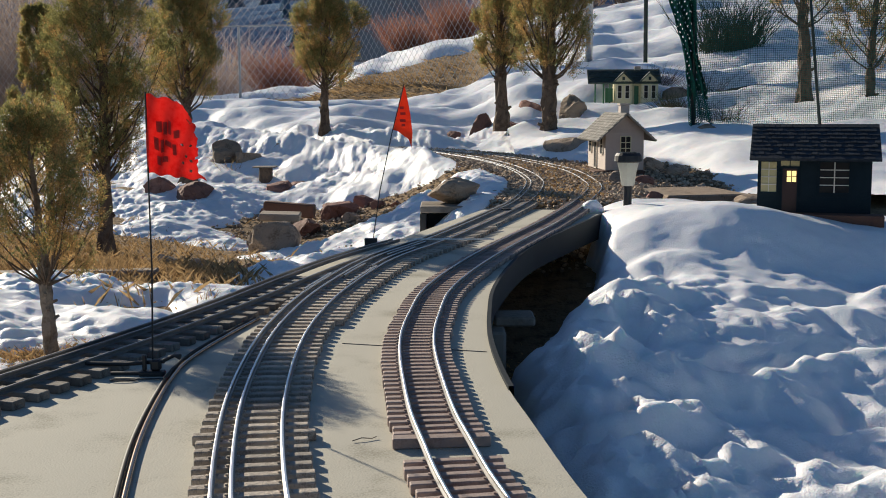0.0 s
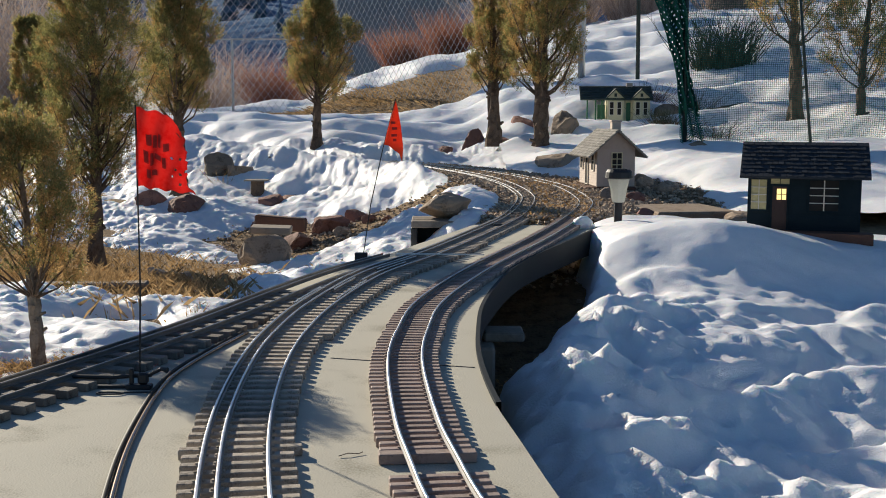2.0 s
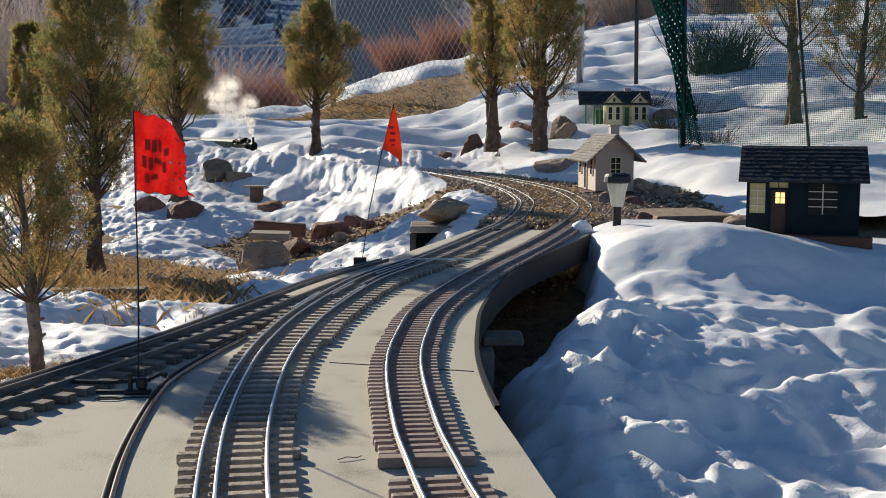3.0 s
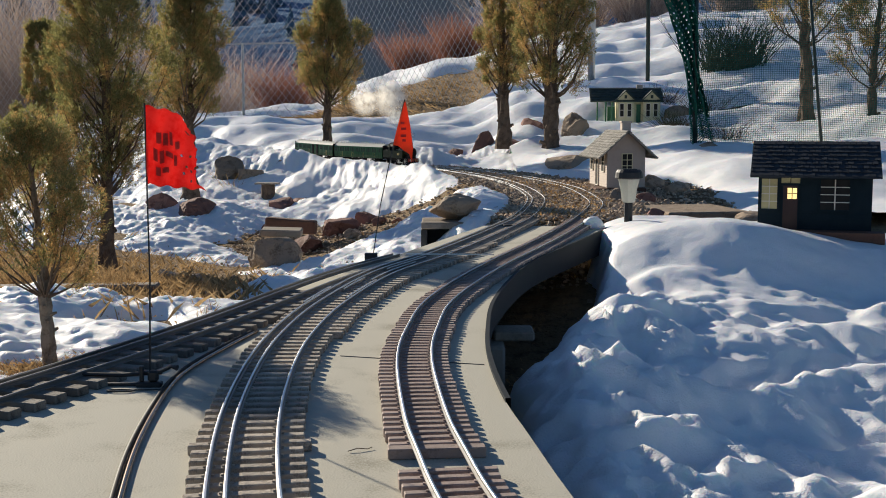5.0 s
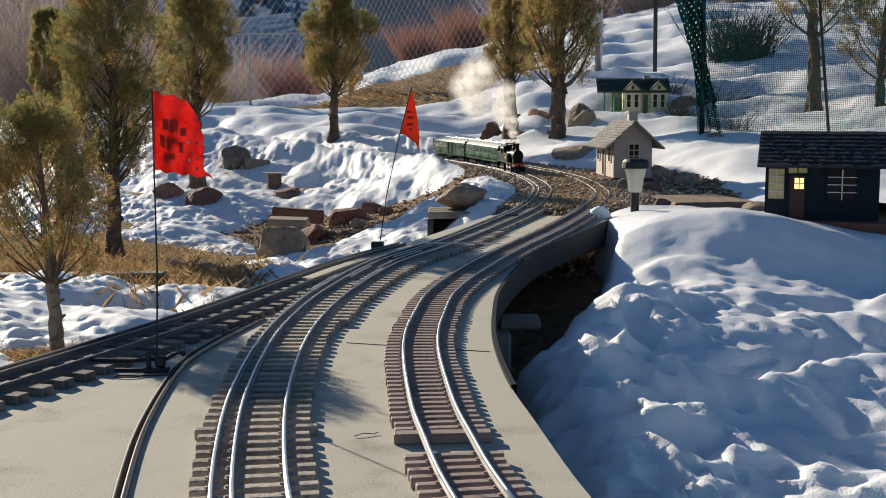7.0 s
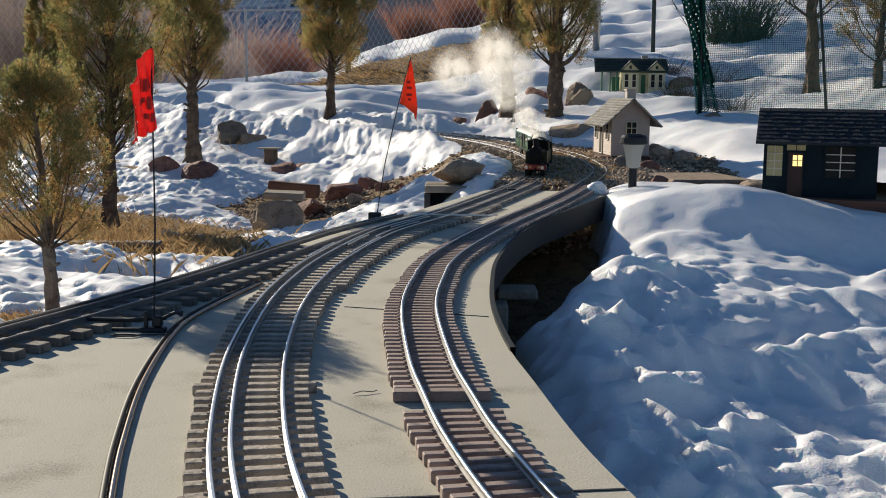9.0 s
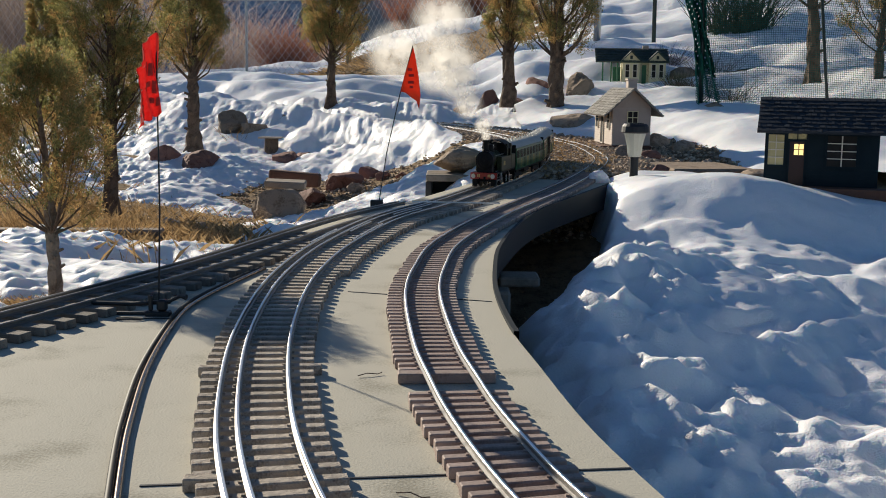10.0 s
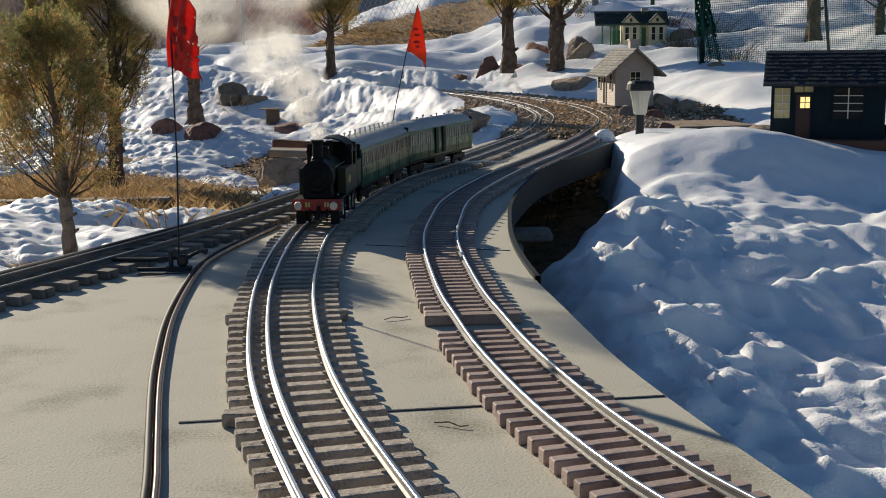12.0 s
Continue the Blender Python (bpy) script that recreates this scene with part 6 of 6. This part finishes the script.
def build_loco():
    """Forward is +y; the rail tops are z = 0; the middle of its length is the origin."""
    e = empty("tank_engine", pose(0, 0, 0), "black and olive model steam tank engine with a red buffer beam", "locomotive")
    bm = bmesh.new()
    box(bm, -0.0275, 0.0275, -0.098, 0.098, 0.0265, 0.0290, 0.0004)
    box(bm, -0.012, 0.012, -0.094, 0.094, 0.012, 0.0264)
    part("frame", bm, M_LOCO, e)
    bm = bmesh.new()
    box(bm, -0.0285, 0.0285, 0.0985, 0.1010, 0.0165, 0.0288, 0.0004)
    beam = part("buffer_beam", bm, M_BEAM, e, "red buffer beam")
    for x in (-0.014, 0.008):
        for k in (0.0, 0.0032):
            bm = bmesh.new()
            box(bm, x + k, x + k + 0.0022, 0.1012, 0.1016, 0.0205, 0.0255)
            part("number_bar", bm, M_GOLD, beam)
    for x in (-0.0205, 0.0205):
        bm = bmesh.new()
        cyl_y(bm, x, 0.0225, 0.1015, 0.1085, 0.0026, sides=10)
        cyl_y(bm, x, 0.0225, 0.1085, 0.1105, 0.0046, 0.0042, 16)
        part("buffer", bm, M_BUFFER, beam, "bright steel buffer")
    bm = bmesh.new()
    box(bm, -0.0045, -0.0005, 0.1012, 0.106, 0.0165, 0.0215)
    tube(bm, [(-0.0025, 0.105, 0.018), (-0.0025, 0.108, 0.012), (-0.0025, 0.107, 0.008)], 0.0012, 6)
    tube(bm, [(0.008, 0.103, 0.018), (0.008, 0.107, 0.012), (0.008, 0.104, 0.005)], 0.0012, 6)
    tube(bm, [(-0.012, 0.103, 0.018), (-0.012, 0.107, 0.011), (-0.012, 0.104, 0.006)], 0.0012, 6)
    part("coupling", bm, M_LOCO, e)
    for x in (-0.020, 0.020):
        bm = bmesh.new()
        box(bm, x - 0.005, x + 0.005, 0.088, 0.0975, 0.002, 0.0264, 0.0005)
        part("guard_iron", bm, M_LOCO, e)
    bm = bmesh.new()
    cyl_y(bm, 0, 0.0515, 0.0, 0.072, 0.0168, sides=28)
    for y in (0.012, 0.034, 0.055):
        cyl_y(bm, 0, 0.0515, y, y + 0.0015, 0.0172, sides=28)
    part("boiler", bm, M_LOCO_GREEN, e, smooth=False)
    bm = bmesh.new()
    cyl_y(bm, 0, 0.0515, 0.072, 0.096, 0.0186, sides=28)
    cyl_y(bm, 0, 0.0515, 0.096, 0.0985, 0.0176, 0.0150, 28)
    box(bm, -0.0165, 0.0165, 0.072, 0.0955, 0.029, 0.050, 0.001)
    sb = part("smokebox", bm, M_LOCO, e)
    bm = bmesh.new()
    cyl_y(bm, 0, 0.0515, 0.0986, 0.1008, 0.0118, 0.0085, 24)
    tube(bm, [(0, 0.1008, 0.0515), (0, 0.104, 0.0515)], 0.0012, 8)
    tube(bm, [(0, 0.1035, 0.0515), (0.005, 0.1035, 0.049)], 0.0007, 6)
    part("smokebox_door", bm, M_LOCO, sb)
    bm = bmesh.new()
    tube(bm, [(0, 0.084, 0.066), (0, 0.084, 0.0715), (0, 0.084, 0.073), (0, 0.084, 0.086), (0, 0.084, 0.0875), (0, 0.084, 0.0905)], [0.0092, 0.0072, 0.0062, 0.0058, 0.0076, 0.0072], 18)
    part("chimney", bm, M_LOCO, e)
    bm = bmesh.new()
    tube(bm, [(0, 0.042, 0.064), (0, 0.042, 0.069), (0, 0.042, 0.077), (0, 0.042, 0.0805), (0, 0.042, 0.082)], [0.0098, 0.0084, 0.0080, 0.0055, 0.001], 18)
    part("dome", bm, M_LOCO, e)
    bm = bmesh.new()
    tube(bm, [(-0.0025, 0.020, 0.067), (-0.0025, 0.020, 0.079)], 0.0015, 8)
    tube(bm, [(0.0025, 0.020, 0.067), (0.0025, 0.020, 0.079)], 0.0015, 8)
    part("safety_valve", bm, M_BUFFER, e)
    for s in (-1, 1):
        bm = bmesh.new()
        box(bm, min(s * 0.0172, s * 0.0280), max(s * 0.0172, s * 0.0280), -0.010, 0.052, 0.0292, 0.0575, 0.0008)
        tank = part("side_tank", bm, M_LOCO_GREEN, e)
        for y in (0.014, 0.024):
            bm = bmesh.new()
            box(bm, min(s * 0.0281, s * 0.0284), max(s * 0.0281, s * 0.0284), y, y + 0.006, 0.040, 0.048)
            part("lettering_bar", bm, M_GOLD, tank)
        bm = bmesh.new()
        x = s * 0.0272
        lo, hi = min(x - 0.0006, x + 0.0006), max(x - 0.0006, x + 0.0006)
        box(bm, lo, hi, -0.055, -0.0101, 0.0292, 0.0560)
        box(bm, lo, hi, -0.055, -0.045, 0.0561, 0.0800)
        box(bm, lo, hi, -0.018, -0.0101, 0.0561, 0.0800)
        part("cab_side", bm, M_LOCO_GREEN, e)
        bm = bmesh.new()
        box(bm, min(s * 0.016, s * 0.0282), max(s * 0.016, s * 0.0282), -0.097, -0.0551, 0.0292, 0.0580, 0.0008)
        part("bunker_side", bm, M_LOCO_GREEN, e)
        bm = bmesh.new()
        tube(bm, [(s * 0.0185, -0.008, 0.0605), (s * 0.0185, 0.07, 0.0605)], 0.0006, 6)
        part("handrail", bm, M_BUFFER, e)
        for y in (-0.030, 0.060):
            bm = bmesh.new()
            box(bm, min(s * 0.022, s * 0.0275), max(s * 0.022, s * 0.0275), y - 0.005, y + 0.005, 0.004, 0.0055)
            box(bm, min(s * 0.0262, s * 0.0272), max(s * 0.0262, s * 0.0272), y - 0.004, y + 0.004, 0.0056, 0.0264)
            part("step", bm, M_LOCO, e)
        for y in (0.060, 0.012):
            wheel(e, s * 0.0165, y, 0.0165)
        for y in (-0.050, -0.082):
            wheel(e, s * 0.0165, y, 0.0095, 8)
        bm = bmesh.new()
        box(bm, min(s * 0.0205, s * 0.0220), max(s * 0.0205, s * 0.0220), 0.010, 0.062, 0.0105, 0.0135, 0.0005)
        part("side_rod", bm, M_BUFFER, e)
    bm = bmesh.new()
    box(bm, -0.0265, 0.0265, -0.0110, -0.0098, 0.0580, 0.0640)
    box(bm, -0.0265, -0.020, -0.0110, -0.0098, 0.0641, 0.080)
    box(bm, -0.004, 0.004, -0.0110, -0.0098, 0.0641, 0.084)
    box(bm, 0.020, 0.0265, -0.0110, -0.0098, 0.0641, 0.080)
    part("cab_front", bm, M_LOCO, e)
    bm = bmesh.new()
    box(bm, -0.0265, 0.0265, -0.0556, -0.0544, 0.0292, 0.080)
    part("cab_back", bm, M_LOCO, e)
    bm = bmesh.new()
    n = 12
    arc = [(math.sin(a) * 0.0310, 0.0605 + math.cos(a) * 0.0275) for a in np.linspace(-1.15, 1.15, n)]
    low = [(math.sin(a) * 0.0298, 0.0595 + math.cos(a) * 0.0270) for a in np.linspace(1.15, -1.15, n)]
    prism(bm, arc + low, -0.062, -0.004, "y")
    part("cab_roof", bm, M_LOCO, e)
    bm = bmesh.new()
    box(bm, -0.015, 0.015, -0.096, -0.056, 0.0292, 0.060, 0.002)
    part("coal_bunker", bm, M_LOCO, e)
    return e


def build_coach(label, van=False, vents=9):
    e = empty("passenger_coach", pose(0, 0, 0), label, "railway coach", "coaches of the train")
    L = 0.156
    bm = bmesh.new()
    side = [(-0.0275, 0.024), (0.0275, 0.024), (0.0292, 0.036), (0.0292, 0.044), (0.0280, 0.0705), (-0.0280, 0.0705), (-0.0292, 0.044), (-0.0292, 0.036)]
    prism(bm, side, -L, L, "y")
    part("body", bm, M_COACH, e)
    bm = bmesh.new()
    n = 14
    arc = [(math.sin(a) * 0.0315, 0.0555 + math.cos(a) * 0.0285) for a in np.linspace(-1.02, 1.02, n)]
    prism(bm, arc + [(0.0262, 0.0706), (-0.0262, 0.0706)], -L - 0.002, L + 0.002, "y")
    roof = part("roof", bm, M_ROOF, e)
    for k in range(vents):
        for x in (-0.007, 0.007):
            y = -L * 0.85 + 2 * L * 0.85 * k / (vents - 1)
            bm = bmesh.new()
            tube(bm, [(x, y, 0.083), (x, y, 0.0862)], 0.0012, 6)
            tube(bm, [(x, y - 0.003, 0.0872), (x, y + 0.003, 0.0872)], 0.0013, 6)
            part("roof_vent", bm, M_BUFFER, roof)
    for s in (-1, 1):
        bm = bmesh.new()
        box(bm, -0.0268, 0.0268, min(s * L + s * 0.0003, s * (L + 0.0022)), max(s * L + s * 0.0003, s * (L + 0.0022)), 0.022, 0.0775, 0.001)
        part("end_wall", bm, M_LOCO, e)
        bm = bmesh.new()
        box(bm, -0.010, 0.010, min(s * (L + 0.0023), s * (L + 0.0060)), max(s * (L + 0.0023), s * (L + 0.0060)), 0.028, 0.068, 0.001)
        part("gangway", bm, M_LOCO, e)
        doors = 9
        for k in range(doors):
            y = -L * 0.9 + 1.8 * L * k / (doors - 1)
            if van and 4 <= k <= 5:
                bm = bmesh.new()
                box(bm, min(s * 0.0290, s * 0.0312), max(s * 0.0290, s * 0.0312), y - 0.007, y + 0.007, 0.028, 0.070, 0.0005)
                part("guard_lookout", bm, M_LOCO, e)
                continue
            for dy, w in ((-0.0098, 0.0058), (0.0, 0.0072), (0.0098, 0.0058)):
                bm = bmesh.new()
                lo, hi = sorted((s * 0.0276, s * 0.0295))
                vs = box(bm, lo, hi, y + dy - w / 2, y + dy + w / 2, 0.0485, 0.0655, 0.0006)
                for v in vs:
                    if abs(v.co.x) > 0.0285:
                        v.co.x -= s * (v.co.z - 0.0485) * 0.045
                part("window", bm, M_DARK_GLASS, e)
            bm = bmesh.new()
            lo, hi = sorted((s * 0.0292, s * 0.0296))
            box(bm, lo, hi, y - 0.0052, y - 0.0048, 0.026, 0.047)
            box(bm, lo, hi, y + 0.0048, y + 0.0052, 0.026, 0.047)
            box(bm, lo, hi, y + 0.0030, y + 0.0042, 0.043, 0.0445)
            part("door", bm, M_GOLD if k % 2 else M_LOCO, e)
        bm = bmesh.new()
        lo, hi = sorted((s * 0.0262, s * 0.0286))
        box(bm, lo, hi, -L, L, 0.0212, 0.0238)
        part("solebar", bm, M_LOCO, e)
    for c in (-0.104, 0.104):
        bm = bmesh.new()
        box(bm, -0.021, -0.0195, c - 0.032, c + 0.032, 0.007, 0.0165, 0.001)
        box(bm, 0.0195, 0.021, c - 0.032, c + 0.032, 0.007, 0.0165, 0.001)
        box(bm, -0.0194, 0.0194, c - 0.006, c + 0.006, 0.010, 0.0210)
        bogie = part("bogie", bm, M_LOCO, e)
        for y in (c - 0.021, c + 0.021):
            for x in (-0.0165, 0.0165):
                bm = bmesh.new()
                cyl_x(bm, x - 0.0018, x + 0.0018, y, 0.0092, 0.0092, 16)
                part("wheel", bm, M_LOCO, bogie)
    bm = bmesh.new()
    box(bm, -0.016, 0.016, -0.045, 0.010, 0.0085, 0.0210, 0.001)
    part("underframe_box", bm, M_LOCO, e)
    bm = bmesh.new()
    tube(bm, [(0, -L - 0.010, 0.020), (0, -L + 0.01, 0.020)], 0.002, 6)
    part("coupling", bm, M_LOCO, e)
    return e


LOCO = build_loco()
LOCO.scale = (0.97, 0.87, 1.05)
for ob in LOCO.children:
    # keep the wheels round on the short engine
    if ob.name.startswith("wheel"):
        ys = [v.co.y for v in ob.data.vertices]
        mid = (min(ys) + max(ys)) / 2
        for w in (ob, *ob.children):
            for v in w.data.vertices:
                v.co.y = mid + (v.co.y - mid) * 1.2
COACH = build_coach("dark green model coach with pale grey vented roof", False, 10)
VAN = build_coach("dark green model brake coach with a guard's lookout", True, 5)


# ---- steam ----
def steam_material():
    m = bpy.data.materials.new("white_steam")
    m.use_nodes = True
    nt = m.node_tree
    b = nt.nodes["Principled BSDF"]
    b.inputs["Base Color"].default_value = (0.93, 0.91, 0.88, 1)
    b.inputs["Roughness"].default_value = 1.0
    b.inputs["Specular IOR Level"].default_value = 0.0
    co = nt.nodes.new("ShaderNodeTexCoord")
    flat = nt.nodes.new("ShaderNodeVectorMath")
    flat.operation = "MULTIPLY"
    flat.inputs[1].default_value = (1, 0, 1)
    nt.links.new(co.outputs["Object"], flat.inputs[0])
    ln = nt.nodes.new("ShaderNodeVectorMath")
    ln.operation = "LENGTH"
    nt.links.new(flat.outputs[0], ln.inputs[0])
    edge = nt.nodes.new("ShaderNodeMapRange")
    edge.interpolation_type = "SMOOTHSTEP"
    edge.inputs["From Min"].default_value, edge.inputs["From Max"].default_value = 0.25, 1.0
    edge.inputs["To Min"].default_value, edge.inputs["To Max"].default_value = 1.0, 0.0
    nt.links.new(ln.outputs["Value"], edge.inputs["Value"])
    ns = nt.nodes.new("ShaderNodeTexNoise")
    ns.inputs["Scale"].default_value, ns.inputs["Detail"].default_value = 2.4, 6
    nt.links.new(co.outputs["Object"], ns.inputs["Vector"])
    rng = nt.nodes.new("ShaderNodeMapRange")
    rng.inputs["From Min"].default_value, rng.inputs["From Max"].default_value = 0.26, 0.54
    nt.links.new(ns.outputs["Fac"], rng.inputs["Value"])
    mul = nt.nodes.new("ShaderNodeMath")
    mul.operation = "MULTIPLY"
    nt.links.new(edge.outputs[0], mul.inputs[0])
    nt.links.new(rng.outputs[0], mul.inputs[1])
    half = nt.nodes.new("ShaderNodeMath")
    half.operation = "MULTIPLY"
    half.inputs[1].default_value = 0.55
    nt.links.new(mul.outputs[0], half.inputs[0])
    tl = nt.nodes.new("ShaderNodeBsdfTranslucent")
    tl.inputs["Color"].default_value = (0.95, 0.92, 0.86, 1)
    mx = nt.nodes.new("ShaderNodeMixShader")
    mx.inputs["Fac"].default_value = 0.7
    nt.links.new(b.outputs[0], mx.inputs[1])
    nt.links.new(tl.outputs[0], mx.inputs[2])
    clear = nt.nodes.new("ShaderNodeBsdfTransparent")
    out = nt.nodes.new("ShaderNodeMixShader")
    nt.links.new(half.outputs[0], out.inputs["Fac"])
    nt.links.new(clear.outputs[0], out.inputs[1])
    nt.links.new(mx.outputs[0], out.inputs[2])
    nt.links.new(out.outputs[0], nt.nodes["Material Output"].inputs["Surface"])
    return m


M_STEAM = steam_material()
# from the chimney's top: sideways, back, up, size
PUFFS = ((0.000, 0.008, 0.008, 0.012), (-0.009, 0.015, 0.032, 0.022), (-0.026, 0.03, 0.066, 0.036), (-0.058, 0.045, 0.108, 0.054), (-0.118, 0.06, 0.150, 0.070), (-0.050, 0.08, 0.172, 0.062), (-0.185, 0.09, 0.180, 0.074), (-0.112, 0.10, 0.225, 0.078))


def build_steam():
    cloud = empty("steam_cloud", pose(0, 0, 0), "white drifting plume of engine steam", "steam")
    puffs = []
    for k, (x, y, z, r) in enumerate(PUFFS):
        bm = bmesh.new()
        bmesh.ops.create_icosphere(bm, subdivisions=3, radius=1.0)
        for v in bm.verts:
            n = v.co.normalized()
            v.co = n * (0.96 + 0.10 * noise.noise(n * 2 + Vector((k * 3.1, 0, 0))))
            v.co.y *= 0.45
        ob = part("puff", bm, M_STEAM, cloud, smooth=True)
        ob.scale = (r, r, r)
        ob.matrix_basis = Matrix.Translation((x, y, z)) @ Matrix.Diagonal((r, r, r, 1))
        puffs.append(ob)
    return cloud, puffs


STEAM, STEAM_PUFFS = build_steam()


# ---- what moves ----
RUN = ((0.0, 7.698), (0.5, 7.384), (1.0, 7.044), (1.5, 6.756), (2.0, 6.472), (2.6, 6.028), (3.2, 5.476), (4.0, 5.05), (4.8, 4.62), (5.2, 4.416), (5.6, 4.208), (6.0, 4.008), (6.6, 3.752), (7.2, 3.465), (8.0, 3.09), (8.8, 2.69), (9.1, 2.575), (9.5, 2.345), (10.0, 2.018), (10.5, 1.72), (11.0, 1.49), (11.5, 1.215), (12.0, 0.94))


def nose_at(t):
    """How far along the line the engine's front stands: a smooth curve through the timetable."""
    ts = np.array([a for a, _ in RUN])
    ss = np.array([b for _, b in RUN])
    m = np.gradient(ss, ts)
    i = int(np.clip(np.searchsorted(ts, t) - 1, 0, len(ts) - 2))
    h = ts[i + 1] - ts[i]
    u = (t - ts[i]) / h
    return float((2 * u ** 3 - 3 * u ** 2 + 1) * ss[i] + (u ** 3 - 2 * u ** 2 + u) * h * m[i] + (-2 * u ** 3 + 3 * u ** 2) * ss[i + 1] + (u ** 3 - u ** 2) * h * m[i + 1])


def on_line(s, reach):
    """The pose of a vehicle whose bogies stand reach before and behind s; it faces towards smaller s."""
    a, b = MAIN.at(s - reach), MAIN.at(s + reach)
    mid, d = (a + b) / 2, a - b
    yaw = math.degrees(math.atan2(d[1], d[0])) - 90
    return pose(mid[0], mid[1], mid[2] + RAIL_Z, math.degrees(math.atan2(d[2], math.hypot(d[0], d[1]))), 0, yaw)


def motions():
    times = [k * 0.25 for k in range(49)]
    walk(LOCO, [(t, on_line(nose_at(t) + 0.096, 0.045)) for t in times])
    walk(COACH, [(t, on_line(nose_at(t) + 0.347, 0.104)) for t in times])
    walk(VAN, [(t, on_line(nose_at(t) + 0.673, 0.104)) for t in times])
    rows = []
    for t in times:
        m = on_line(nose_at(t) + 0.096, 0.045)
        p = m @ Vector((0, 0.073, 0.094))
        rows.append((t, Matrix.Translation(p)))
    walk(STEAM, rows)
    for k, (ob, (x, y, z, r)) in enumerate(zip(STEAM_PUFFS, PUFFS)):
        drift = []
        for t in times[::2]:
            w = min(1.0, k / 4)
            drift.append((t, pose(x + w * 0.02 * math.sin(t * 1.3 + k * 2), y + w * 0.01 * math.sin(t + k), z + w * 0.016 * math.sin(t * 1.7 + k * 1.3), 0, math.degrees(0.25 * math.sin(t * 0.8 + k)), 0)))
        walk(ob, drift)
    swing = ((0, 4), (0.5, -4), (1, 3), (1.5, -3), (2, 5), (2.5, -2), (3, -16), (4, 10), (5, -20), (5.5, -24), (6, -12), (6.5, -16), (7, 2), (8, 60), (8.5, 92), (9, 102), (9.5, 103), (10, 100), (10.5, 66), (11, 50), (11.5, 54), (12, 46))
    walk(FLAG_CLOTH, [(t, pose(0.003, 0, 0.266, 0, 6 if t > 8.2 else 0, -a)) for t, a in swing])
    flick = ((0, 0), (1, 12), (2, 22), (3, 8), (4, 0), (5, 14), (6, 25), (7, -10), (8, 10), (9, 30), (10, 5), (11, -15), (12, 10))
    walk(PENNANT, [(t, pose(0.062, 0, 0.284, 0, 0, a)) for t, a in flick])


motions()
